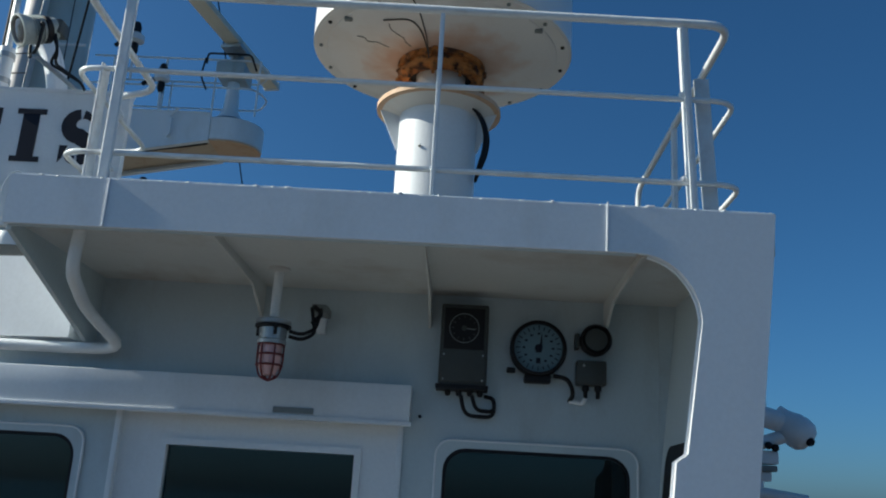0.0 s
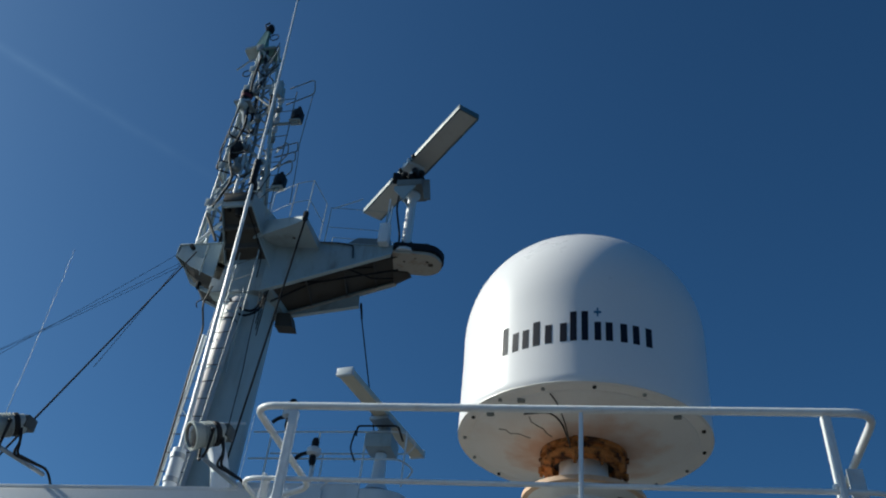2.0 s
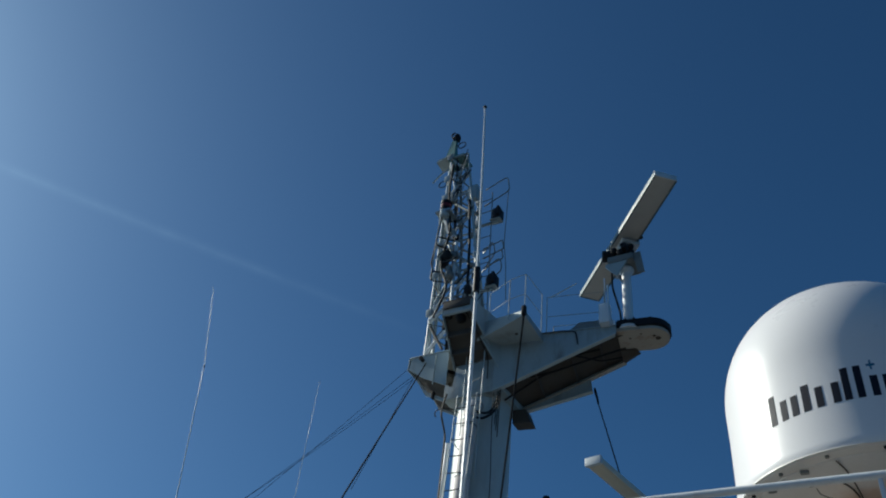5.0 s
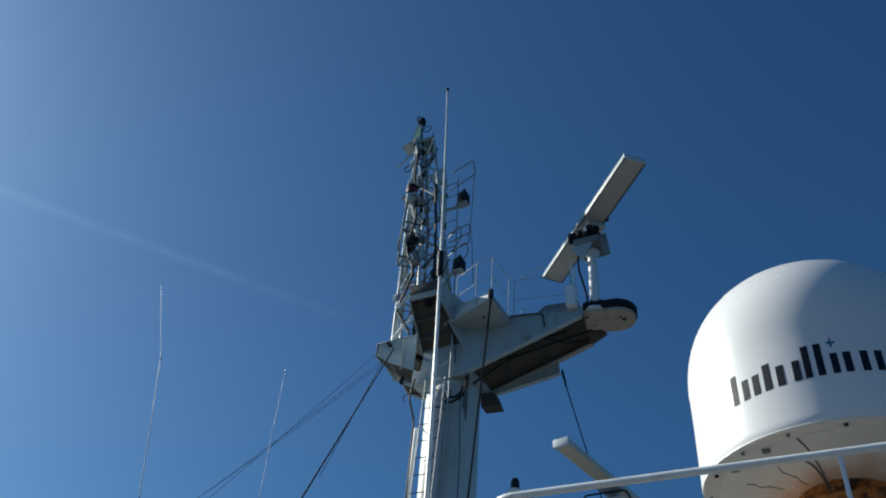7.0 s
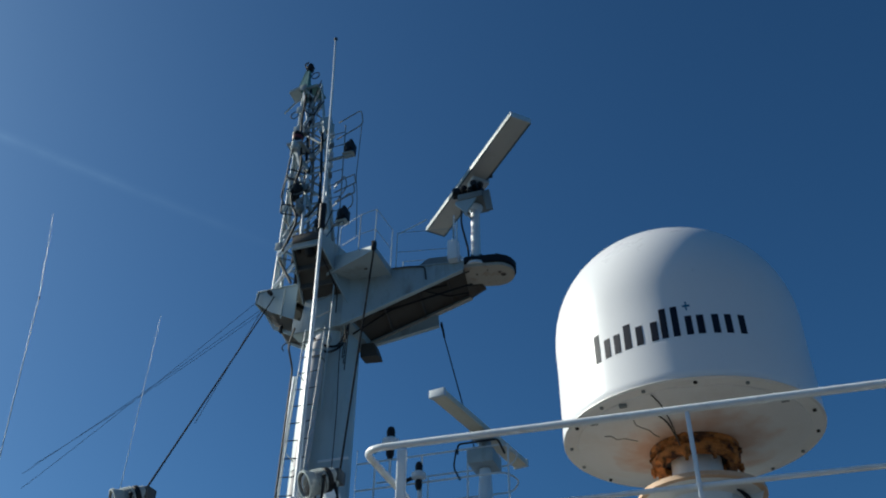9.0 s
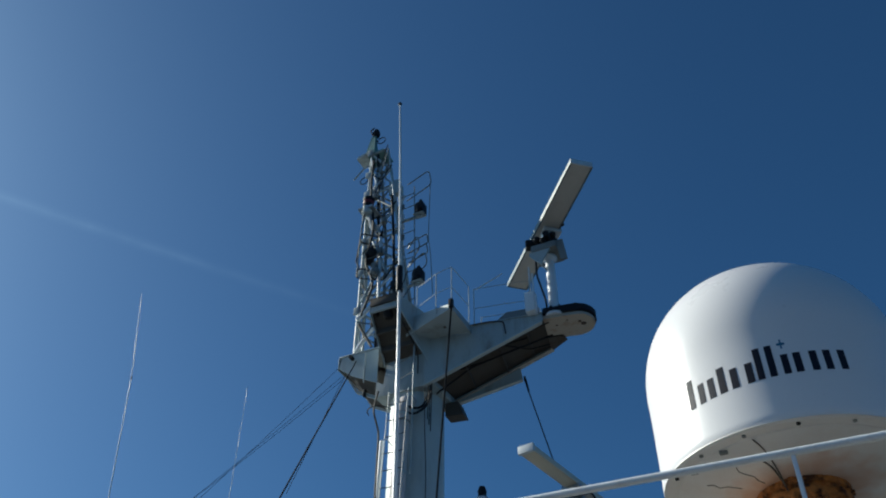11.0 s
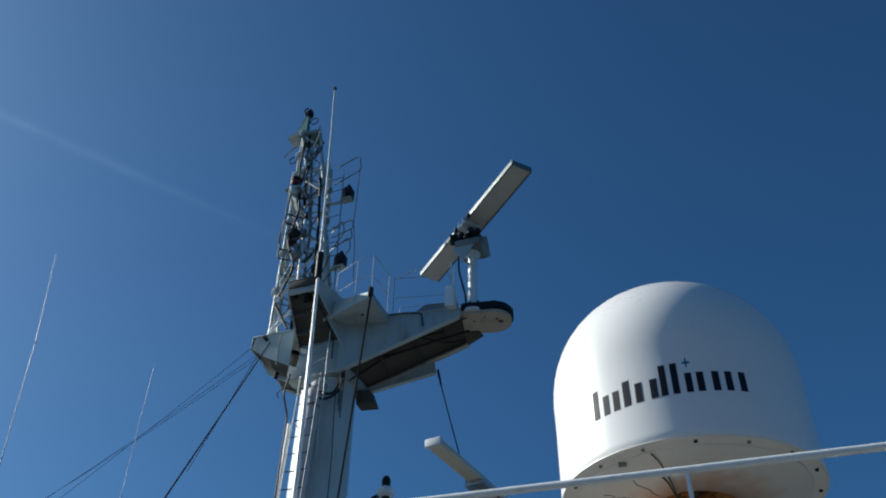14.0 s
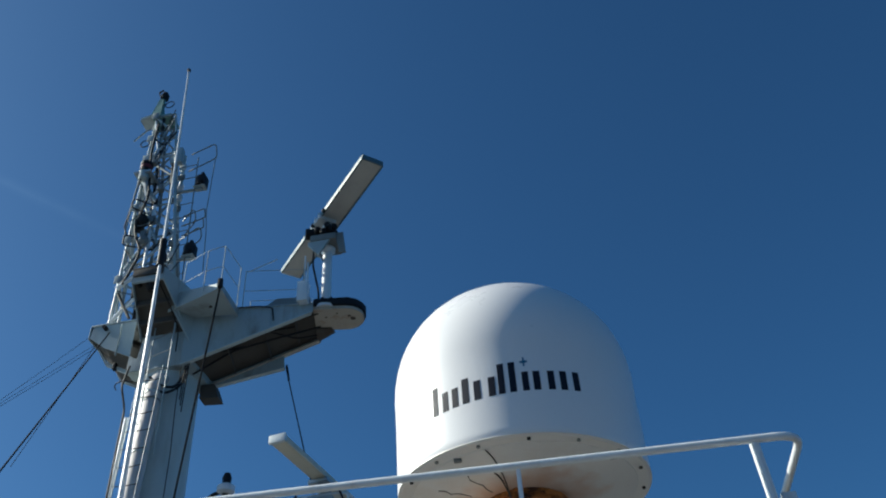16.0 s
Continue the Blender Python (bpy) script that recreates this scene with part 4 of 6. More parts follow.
def mast_column():
    t = thing("radar_mast", (MX, MY, 2.8), "tall grey-white steel radar mast with cantilevered platforms", "mast")
    c = (MX, MY, 0)
    part("column", lathe([(0.52, 2.8), (0.50, 6.0), (0.48, 10.4), (0.48, 11.15)], c, seg=40), COLUMN, t, "weathered grey-white mast column")
    part("flange", lathe([(0.50, 10.22), (0.53, 10.23), (0.53, 10.27), (0.50, 10.28)], c, seg=40), MAST, t)
    # the service pipe leans outboard towards the deck, with a ladder before it
    def beside(z, dx, y):
        return (-6.20 - 0.042 * (9.8 - z) + dx, y, z)
    part("service_pipe", tube([beside(2.8, 0, 10.95), beside(9.78, 0, 10.95), (-6.20, 11.03, 9.95), (-6.20, 11.16, 10.02)], 0.125, 20), PIPEP, t, "off-white vertical service pipe")
    for k in range(6):
        z = 4.4 + 1.05 * k
        part("pipe_clamp", lathe([(0.126, -0.02), (0.137, -0.02), (0.137, 0.02), (0.126, 0.02)], beside(z, 0, 10.95), (0.042, 0, 1), 18), COLUMN, t)
    for z in (9.52, 9.66):
        part("pipe_band", lathe([(0.126, -0.018), (0.134, -0.018), (0.134, 0.018), (0.126, 0.018)], beside(z, 0, 10.95), (0.042, 0, 1), 18), GREY, t)
    part("left_pipe", tube([(-7.00, 11.4, 2.8), (-6.86, 11.4, 9.55)], 0.034, 12), WHITE, t, "slim white pipe beside the column")
    for dx in (-0.20, 0.17):
        part("ladder_rail", tube([beside(3.0, dx, 10.76), beside(10.05, dx, 10.76)], 0.010, 8), MAST, t)
    for k in range(23):
        z = 3.2 + 0.3 * k
        a, b_ = beside(z, -0.22, 10.76), beside(z + 0.012 * (k % 3 - 1), 0.18, 10.76)
        part("rung", tube([a, ((a[0] + b_[0]) / 2, 10.76, z - 0.012), b_], 0.009, 6), UNDER, t)
    for k in range(5):
        part("standoff", tube([beside(3.6 + 1.4 * k, -0.20, 10.76), beside(3.6 + 1.4 * k, -0.24, 11.2)], 0.009, 6), MAST, t)
    for z in (9.85,):
        part("hoop", tube([(-6.68 + 0.22 * math.cos(a), 10.98 - 0.22 * math.sin(a), z) for a in (math.pi * k / 12 for k in range(13))], 0.010, 6), BLACK, t)
    part("short_rail", tube([(-6.05, 11.05, 7.72), (-5.55, 11.1, 7.74)], 0.022, 8), WHITE, t)

    for pts in ([(-6.20, 10.86, 9.72), (-6.02, 10.95, 9.62), (-5.86, 11.10, 9.80), (-5.80, 11.2, 10.12)], [(-6.30, 10.9, 9.95), (-6.05, 10.92, 9.74), (-5.90, 11.05, 9.78), (-5.78, 11.15, 10.2)]):
        part("hose", tube(soft(pts, 0.12), 0.022, 8), BLACK, t)
    for k in range(3):
        x = -5.80 + 0.03 * k
        part("hanging_cable", tube([(x, 11.06, 9.55 - 0.12 * k), (x + 0.02, 11.05, 10.2), (x, 11.02, 10.6)], 0.010, 6), BLACK, t)

    # main arm to the scanner: two tapering webs, a recessed underside and bright flanges
    X, W, top = 2.04, 0.95, 11.23
    low = lambda x: 10.215 + x * 0.462
    high = lambda x: 11.235 + x * 0.04

    def slab(x0, x1, y0, y1, dz0, dz1):
        return hull8(on_arm([(x0, y0, low(x0) + dz0), (x1, y0, low(x1) + dz0), (x1, y1, low(x1) + dz0), (x0, y1, low(x0) + dz0)]), on_arm([(x0, y0, low(x0) + dz1), (x1, y0, low(x1) + dz1), (x1, y1, low(x1) + dz1), (x0, y1, low(x0) + dz1)]))

    for name, y in (("arm_front_web", 0.0), ("arm_back_web", W - 0.02)):
        web = [(-0.1, low(-0.1)), (X, low(X)), (X, high(X)), (-0.1, high(-0.1))]
        part(name, hull8(on_arm([(u, y, v) for u, v in web]), on_arm([(u, y + 0.02, v) for u, v in web])), MAST, t, smooth=False)
    part("arm_underside", slab(-0.1, X, 0.02, W - 0.02, 0.07, 0.09), UNDER, t, "rust-stained underside darkened as if shaded", smooth=False)
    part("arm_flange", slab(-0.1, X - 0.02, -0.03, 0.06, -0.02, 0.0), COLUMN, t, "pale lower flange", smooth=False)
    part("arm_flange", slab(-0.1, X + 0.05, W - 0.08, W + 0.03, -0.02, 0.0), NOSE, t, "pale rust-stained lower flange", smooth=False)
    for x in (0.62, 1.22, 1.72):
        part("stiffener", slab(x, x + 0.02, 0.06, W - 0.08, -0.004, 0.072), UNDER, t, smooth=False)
    part("arm_deck", hull8(on_arm([(-0.1, -0.02, high(-0.1)), (X, -0.02, high(X)), (X, W + 0.02, high(X)), (-0.1, W + 0.02, high(-0.1))]), on_arm([(-0.1, -0.02, high(-0.1) + 0.02), (X, -0.02, high(X) + 0.02), (X, W + 0.02, high(X) + 0.02), (-0.1, W + 0.02, high(-0.1) + 0.02)])), MAST, t, smooth=False)
    hang = [(0.10, 10.235), (1.48, 10.61), (1.45, 10.875), (0.10, 10.262)]
    part("lower_web", hull8(on_arm([(u, W - 0.03, v) for u, v in hang]), on_arm([(u, W, v) for u, v in hang])), MAST, t, "weathered triangular stiffening plate", smooth=False)
    part("lower_web_lip", hull8(on_arm([(0.10, W - 0.06, 10.228), (1.48, W - 0.06, 10.603), (1.48, W + 0.03, 10.603), (0.10, W + 0.03, 10.228)]), on_arm([(0.10, W - 0.06, 10.238), (1.48, W - 0.06, 10.613), (1.48, W + 0.03, 10.613), (0.10, W + 0.03, 10.238)])), COLUMN, t, smooth=False)
    part("arm_cable", tube(soft(on_arm([(0.05, 0.3, low(0.05) - 0.08), (0.7, 0.25, low(0.7) + 0.03), (1.35, 0.30, low(1.35) - 0.03), (X + 0.1, 0.45, low(X) - 0.01)]), 0.1), 0.018, 8), BLACK, t)
    part("arm_cable", tube(soft(on_arm([(1.3, 0.12, low(1.3) + 0.03), (1.7, 0.55, low(1.7) - 0.02), (X, 0.75, low(X) + 0.01)]), 0.1), 0.014, 8), BLACK, t)
    part("arm_end_plate", hull8(on_arm([(X - 0.02, 0.02, low(X) + 0.095), (X, 0.02, low(X) + 0.095), (X, W - 0.02, low(X) + 0.095), (X - 0.02, W - 0.02, low(X) + 0.095)]), on_arm([(X - 0.02, 0.02, high(X)), (X, 0.02, high(X)), (X, W - 0.02, high(X)), (X - 0.02, W - 0.02, high(X))])), MAST, t, smooth=False)
    # flat rounded nose plate with a thick black fender round its edge
    nose = [(X + 0.004, 0.0)]
    for k in range(17):
        a = radians(-90 + 180 * k / 16)
        nose.append((X + 0.58 + 0.30 * math.cos(a), 0.32 + 0.32 * math.sin(a)))
    nose.append((X + 0.004, 0.64))
    pts = on_arm([(u, v, 0) for u, v in nose])
    part("nose", prism([(p[0], p[1]) for p in pts], "z", 11.20, 11.262, bevel=0.008), NOSE, t, "rust-streaked rounded platform end")
    rim = on_arm([(u if u < X + 0.1 else u + 0.03, 0.32 + (v - 0.32) * 1.09, 0) for u, v in nose])
    part("nose_rim", prism([(p[0], p[1]) for p in rim], "z", 11.264, 11.42, bevel=0.02), BLACK, t, "black rubber rim")
    for u, v in ((2.35, 0.0), (2.62, 0.02), (2.2, 0.0)):
        part("rim_bolt", ball(on_arm([(u, v, 11.43)])[0], 0.028, seg=8), BLACK, t)
    for u, v, r in ((2.72, 0.30, 0.05), (2.66, 0.22, 0.03), (2.25, 0.25, 0.022), (2.45, 0.14, 0.018)):
        c = on_arm([(u, v, 11.199)])[0]
        part("drain_hole", lathe([(r, 0), (r, 0.004), (0, 0.004)], c, (0, 0, -1), 10), UNDER, t)
    part("nose_knee", hull8(on_arm([(X + 0.002, 0.55, low(X) + 0.01), (X + 0.002, W, low(X) - 0.01), (X + 0.30, 0.66, 11.17), (X + 0.24, 0.55, 11.17)]), on_arm([(X + 0.002, 0.55, 11.198), (X + 0.002, W, 11.198), (X + 0.34, 0.72, 11.198), (X + 0.28, 0.55, 11.198)])), UNDER, t, "dark rust-stained knee bracket", smooth=False)
    part("equipment_hood", hull8(on_arm([(1.0, 0.15, top + 0.02), (1.98, 0.15, top + 0.02), (1.98, 0.70, top + 0.02), (1.0, 0.70, top + 0.02)]), on_arm([(1.36, 0.25, top + 0.42), (1.95, 0.25, top + 0.44), (1.95, 0.65, top + 0.44), (1.36, 0.65, top + 0.42)])), GREY, t, "dark sloped equipment hood", smooth=False)
    part("web_joint", hull8(on_arm([(1.30, -0.012, low(1.30)), (1.33, -0.012, low(1.33)), (1.33, 0.0, low(1.33)), (1.30, 0.0, low(1.30))]), on_arm([(1.30, -0.012, high(1.3)), (1.33, -0.012, high(1.3)), (1.33, 0.0, high(1.3)), (1.30, 0.0, high(1.3))])), MAST, t, smooth=False)
    part("deck_edge_cable", tube(soft(on_arm([(0.5, -0.03, top + 0.03), (1.1, -0.04, top + 0.05), (1.35, -0.03, top + 0.02), (1.38, -0.03, top - 0.25)]), 0.06), 0.012, 6), BLACK, t)
    for k in range(5):
        part("underside_pipe", tube(on_arm([(0.1 + 0.42 * k, 0.12, low(0.1 + 0.42 * k) + 0.02), (0.45 + 0.42 * k, 0.14 + 0.1 * (k % 2), low(0.45 + 0.42 * k) + 0.01)]), 0.016, 6), BLACK if k % 2 else UNDER, t)
    part("box_bracket", hull8([(-5.80, 11.75, 9.96), (-5.46, 11.75, 9.93), (-5.46, 12.0, 9.93), (-5.80, 12.0, 9.96)], [(-5.80, 11.75, 10.22), (-5.56, 11.75, 10.21), (-5.56, 12.0, 10.21), (-5.80, 12.0, 10.22)]), UNDER, t, smooth=False)

    # shelf bracket with its knee plate
    shelf = [(-5.97, 10.71), (-5.01, 10.32), (-5.02, 11.10), (-5.73, 11.02)]
    part("bracket_shelf", prism(shelf, "z", 11.12, 11.14), MAST, t, smooth=False)
    part("bracket_web", hull8([(-6.10, 10.745, 11.12), (-5.00, 10.30, 11.10), (-5.00, 10.32, 11.10), (-6.10, 10.765, 11.12)], [(-6.10, 10.745, 11.50), (-5.00, 10.30, 11.20), (-5.00, 10.32, 11.20), (-6.10, 10.765, 11.50)]), MAST, t, smooth=False)
    part("bracket_lip", hull8([(-5.02, 10.30, 11.09), (-4.99, 10.30, 11.09), (-4.99, 11.12, 11.09), (-5.02, 11.12, 11.09)], [(-5.02, 10.30, 11.20), (-4.99, 10.30, 11.20), (-4.99, 11.12, 11.24), (-5.02, 11.12, 11.24)]), MAST, t, smooth=False)
    part("knee_plate", hull8([(-5.985, 10.71, 11.10), (-5.74, 11.03, 10.56), (-5.72, 11.03, 10.56), (-5.965, 10.71, 11.10)], [(-5.985, 10.71, 11.118), (-5.74, 11.03, 11.118), (-5.72, 11.03, 11.118), (-5.965, 10.71, 11.118)]), MAST, t, smooth=False)
    part("drain_spot", lathe([(0.03, 0), (0.03, 0.012), (0, 0.012)], (-5.35, 10.78, 11.108), seg=10), UNDER, t)
    part("shackle", box(-5.03, -4.95, 10.24, 10.31, 11.08, 11.26, 0.015), BLACK, t)
    # deep open bracket: two cheeks, a recessed dark panel, cross ribs and a box at its head
    def at(f, x, dz=0.0):
        return (x, 10.24 + 0.96 * f, 11.46 - 0.74 * f + dz)
    for x0, x1, d in ((-6.56, -6.69, -1), (-6.03, -5.80, 1)):
        part("bracket_cheek", hull8([at(0, x0), at(1, x1), at(1, x1 + d * 0.02), at(0, x0 + d * 0.02)], [(x0, 10.24, 11.70), (x1, 11.2, 11.70), (x1 + d * 0.02, 11.2, 11.70), (x0 + d * 0.02, 10.24, 11.70)]), MAST, t, smooth=False)
    part("bracket_panel", hull8([at(0, -6.56, 0.10), at(0, -6.03, 0.10), at(1, -5.80, 0.10), at(1, -6.69, 0.10)], [at(0, -6.56, 0.12), at(0, -6.03, 0.12), at(1, -5.80, 0.12), at(1, -6.69, 0.12)]), UNDER, t, "rust-stained recessed panel darkened as if shaded", smooth=False)
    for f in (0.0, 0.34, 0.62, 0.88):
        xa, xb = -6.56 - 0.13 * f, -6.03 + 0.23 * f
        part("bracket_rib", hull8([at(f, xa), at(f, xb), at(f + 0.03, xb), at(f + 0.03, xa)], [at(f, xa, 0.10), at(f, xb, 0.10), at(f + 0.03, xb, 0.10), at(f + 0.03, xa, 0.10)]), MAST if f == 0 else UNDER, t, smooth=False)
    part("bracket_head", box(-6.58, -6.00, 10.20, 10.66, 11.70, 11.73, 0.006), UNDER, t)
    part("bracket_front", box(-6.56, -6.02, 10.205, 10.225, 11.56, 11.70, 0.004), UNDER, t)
    for dx in (-0.18, 0.02, 0.20):
        part("bracket_clip", ball((-6.30 + dx, 10.35, 11.50 + dx * 0.2), 0.045, seg=10), BLACK, t)
    part("bracket_light", lathe([(0.07, 0), (0.10, 0.05), (0.10, 0.12), (0, 0.12)], (-6.28, 10.42, 11.36), (0, -0.3, 1), 14), BLACK, t, "dark floodlight under the bracket head")
    part("bracket_cable", tube(soft([(-6.15, 10.3, 11.50), (-6.02, 10.6, 11.18), (-5.95, 10.95, 10.85), (-6.0, 11.05, 10.5)], 0.12), 0.012, 6), BLACK, t)
    # wing on the far side
    wf = [(-7.63, 11.30), (-7.67, 11.07), (-7.36, 10.83), (-6.70, 10.48), (-6.60, 11.30)]
    wb = [(-7.64, 11.30), (-7.68, 11.05), (-7.46, 10.69), (-6.80, 10.33), (-6.60, 11.30)]
    part("wing_face", prism(wf, "y", 11.08, 11.10), COLUMN, t, "pale weathered side plate", smooth=False)
    part("wing_back", prism(wb, "y", 11.98, 12.0), MAST, t, smooth=False)
    for (a, b_), (a2, b2) in zip(zip(wf[1:3], wb[1:3]), zip(wf[2:4], wb[2:4])):
        part("wing_underside", hull8([(a[0], 11.10, a[1] + 0.05), (a2[0], 11.10, a2[1] + 0.05), (b2[0], 11.98, b2[1] + 0.05), (b_[0], 11.98, b_[1] + 0.05)], [(a[0], 11.10, a[1] + 0.07), (a2[0], 11.10, a2[1] + 0.07), (b2[0], 11.98, b2[1] + 0.07), (b_[0], 11.98, b_[1] + 0.07)]), UNDER, t, "rust-stained underside darkened as if shaded", smooth=False)
        part("wing_flange", hull8([(b_[0], 11.40, b_[1] - 0.01), (b2[0], 11.40, b2[1] - 0.01), (b2[0], 11.46, b2[1] - 0.01), (b_[0], 11.46, b_[1] - 0.01)], [(b_[0], 11.40, b_[1] + 0.055), (b2[0], 11.40, b2[1] + 0.055), (b2[0], 11.46, b2[1] + 0.055), (b_[0], 11.46, b_[1] + 0.055)]), MAST, t, smooth=False)
    part("wing_deck", box(-7.68, -6.58, 11.06, 12.02, 11.30, 11.325, 0.004), MAST, t)
    part("wing_end", box(-7.70, -7.68, 11.08, 12.0, 11.05, 11.30, 0.004), MAST, t)
    part("wing_lug", lathe([(0.04, 0), (0.04, 0.10), (0, 0.10)], (-7.36, 11.04, 11.18), (0, -1, 0), 10), BLACK, t)
    part("wing_lug", box(-7.30, -7.24, 11.36, 11.44, 10.55, 10.69, 0.01), BLACK, t)
    part("wing_rib", box(-7.12, -7.10, 11.06, 11.08, 10.62, 11.28, 0.003), MAST, t)
    part("mast_head", box(-6.86, -5.70, 11.08, 12.05, 10.24, 11.74, 0.02), MAST, t)

    # platform railing
    def rail(points, z=(0.45, 0.9), base=11.25):
        for h in z:
            part("platform_rail", tube(soft([(p[0], p[1], base + h) for p in points], 0.08), 0.0065, 6), MAST, t)
        for p in points:
            part("platform_post", tube([(p[0], p[1], base), (p[0], p[1], base + 0.9)], 0.009, 6), MAST, t)
    rail([(-5.85, 10.65, 0), (-5.35, 10.42, 0), (-5.02, 10.36, 0), (-4.98, 11.0, 0)], base=11.16)
    rail(on_arm([(0.82, 0.0, 0), (1.85, 0.0, 0)]) + on_arm([(1.85, 0.15, 0)]), base=11.2)
    rail(on_arm([(0.75, W, 0), (1.9, W, 0)]))
    part("rail_stay", tube(on_arm([(0.86, 0.0, 12.08), (1.36, 0.0, 12.36)]), 0.011, 6), RAIL, t)
    part("tall_post", tube(on_arm([(1.86, 0.02, 11.2), (1.86, 0.02, 12.42)]), 0.016, 6), RAIL, t)
    part("ladder_pole", tube([(-6.40, 10.98, 9.4), (-6.40, 10.98, 11.4)], 0.011, 8), MAST, t)
    part("ladder_pole", tube([(-5.98, 10.85, 8.5), (-5.98, 10.85, 11.1)], 0.013, 8), MAST, t)
    for z in (10.4, 10.75, 11.1):
        part("rung", tube([(-6.40, 10.98, z), (-5.98, 10.85, z + 0.02)], 0.008, 6), GREY, t)
    part("mast_cable", tube(soft([(-6.75, 11.0, 10.3), (-6.80, 10.95, 9.9), (-6.72, 11.05, 9.5), (-6.74, 11.06, 6.0)], 0.1), 0.018, 6), BLACK, t)
    part("mast_cable", tube(soft([(-5.84, 11.02, 10.5), (-5.82, 11.0, 9.4), (-5.80, 11.04, 8.6), (-5.80, 11.06, 3.0)], 0.1), 0.008, 6), BLACK, t)
    return t


mast_column()


def lattice():
    t = thing("lattice_tower", (-6.95, 11.6, 11.3), "pale steel lattice tower with navigation lights on the mast", "lattice tower")
    lows = [(-7.40, 11.15), (-6.19, 11.15), (-6.45, 12.0), (-7.75, 12.0)]
    tops = [(-7.53, 11.35), (-7.09, 11.35), (-7.25, 11.75), (-7.72, 11.75)]
    z0, z1 = 11.28, 17.1

    def leg(i, z):
        f = (z - z0) / (z1 - z0)
        return (lows[i][0] + (tops[i][0] - lows[i][0]) * f, lows[i][1] + (tops[i][1] - lows[i][1]) * f, z)

    for i in range(4):
        # rear legs take the darker paint to read as shaded
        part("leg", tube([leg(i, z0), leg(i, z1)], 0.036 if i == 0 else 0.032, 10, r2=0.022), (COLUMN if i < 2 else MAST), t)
    levels = [z0 + (z1 - z0) * f for f in (0, 0.19, 0.36, 0.51, 0.64, 0.76, 0.87, 1.0)]
    for k, (a, b) in enumerate(zip(levels, levels[1:])):
        for i in range(4):
            j = (i + 1) % 4
            front = i in (0, 3)
            # white and darker braces alternate as lit and shaded lengths; the others are grey
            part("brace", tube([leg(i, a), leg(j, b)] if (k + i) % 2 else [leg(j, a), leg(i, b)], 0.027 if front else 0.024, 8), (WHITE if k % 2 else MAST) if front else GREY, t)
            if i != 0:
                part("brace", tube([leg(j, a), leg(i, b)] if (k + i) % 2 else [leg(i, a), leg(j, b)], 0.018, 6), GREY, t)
            part("crossbar", tube([leg(i, b), leg(j, b)], 0.024, 6), MAST, t)
        c0 = Vector(leg(0, b))
        part("gusset", box(c0.x - 0.07, c0.x + 0.08, c0.y - 0.065, c0.y - 0.05, b - 0.10, b + 0.08, 0.004), MAST, t)
    part("trunk", tube([(-6.62, 11.55, 11.3), (-6.80, 11.55, 15.9)], 0.042, 10), COLUMN, t)
    for k in range(14):
        part("trunk_clip", box(-6.70 - 0.011 * k, -6.55 - 0.011 * k, 11.49, 11.52, 11.55 + 0.30 * k, 11.68 + 0.30 * k, 0.006), WHITE if k % 3 else GREY, t)
    part("trunk_cabinet", box(-6.98, -6.74, 11.30, 11.44, 15.50, 15.92, 0.02), MAST, t, "grey cabinet high on the lattice")
    for a, b_, r, mat in (((-7.40, 11.12, 12.15), (-6.92, 11.14, 12.55), 0.045, WHITE), ((-7.38, 11.12, 11.40), (-6.86, 11.14, 12.05), 0.034, WHITE), ((-7.36, 11.16, 12.60), (-6.98, 11.2, 13.45), 0.030, COLUMN), ((-7.34, 11.1, 12.0), (-7.02, 11.1, 11.40), 0.028, UNDER), ((-7.22, 11.14, 14.2), (-6.80, 11.2, 13.1), 0.026, MAST), ((-6.86, 11.2, 12.2), (-6.60, 11.2, 13.0), 0.03, WHITE), ((-7.5, 11.3, 16.9), (-7.22, 11.3, 15.6), 0.022, WHITE), ((-7.18, 11.3, 16.7), (-7.36, 11.3, 15.7), 0.022, MAST)):
        part("brace", tube([a, b_], r, 8), mat, t)
    part("lamp_strut", tube([(-7.44, 11.12, 15.0), (-7.02, 11.25, 14.30)], 0.042, 8), MAST, t)
    part("lamp_strut", tube([(-7.02, 11.25, 14.30), (-7.35, 11.2, 13.7)], 0.036, 8), WHITE, t)
    # loose cables tied along the legs and drooping between the bars
    rnd = random.Random(11)
    for k in range(26):
        z = 11.5 + 5.2 * (k + rnd.random()) / 26
        a, b_ = Vector(leg(0, z)), Vector(leg(1, z))
        p = a.lerp(b_, rnd.uniform(0.0, 0.6))
        q = a.lerp(b_, rnd.uniform(0.3, 1.05))
        dz = rnd.uniform(0.15, 0.55)
        mid = (p + q) / 2 + Vector((rnd.uniform(-0.1, 0.1), -0.06, -rnd.uniform(0.08, 0.30)))
        part("loose_cable", tube(soft([(p.x, p.y - 0.05, z + 0.05), tuple(mid), (q.x, q.y - 0.04, z + dz)], 0.1), rnd.uniform(0.008, 0.017), 6), BLACK if k % 3 else GREY, t)
    for z, x, s_ in ((13.62, -7.22, 0.13), (13.40, -7.10, 0.10), (13.75, -6.98, 0.11), (12.75, -6.62, 0.12), (11.95, -7.0, 0.14), (14.6, -6.95, 0.10), (15.4, -7.2, 0.08)):
        part("junction_box", box(x - s_ / 2, x + s_ / 2, 11.08, 11.20, z - s_ * 0.7, z + s_ * 0.7, 0.012), GREY if s_ < 0.12 else BLACK, t)
    for k in range(11):
        z = 11.7 + 0.36 * k
        part("step", tube([(-6.52 - 0.02 * k, 11.32, z), (-6.20 - 0.012 * k, 11.30, z)], 0.010, 6), GREY, t)
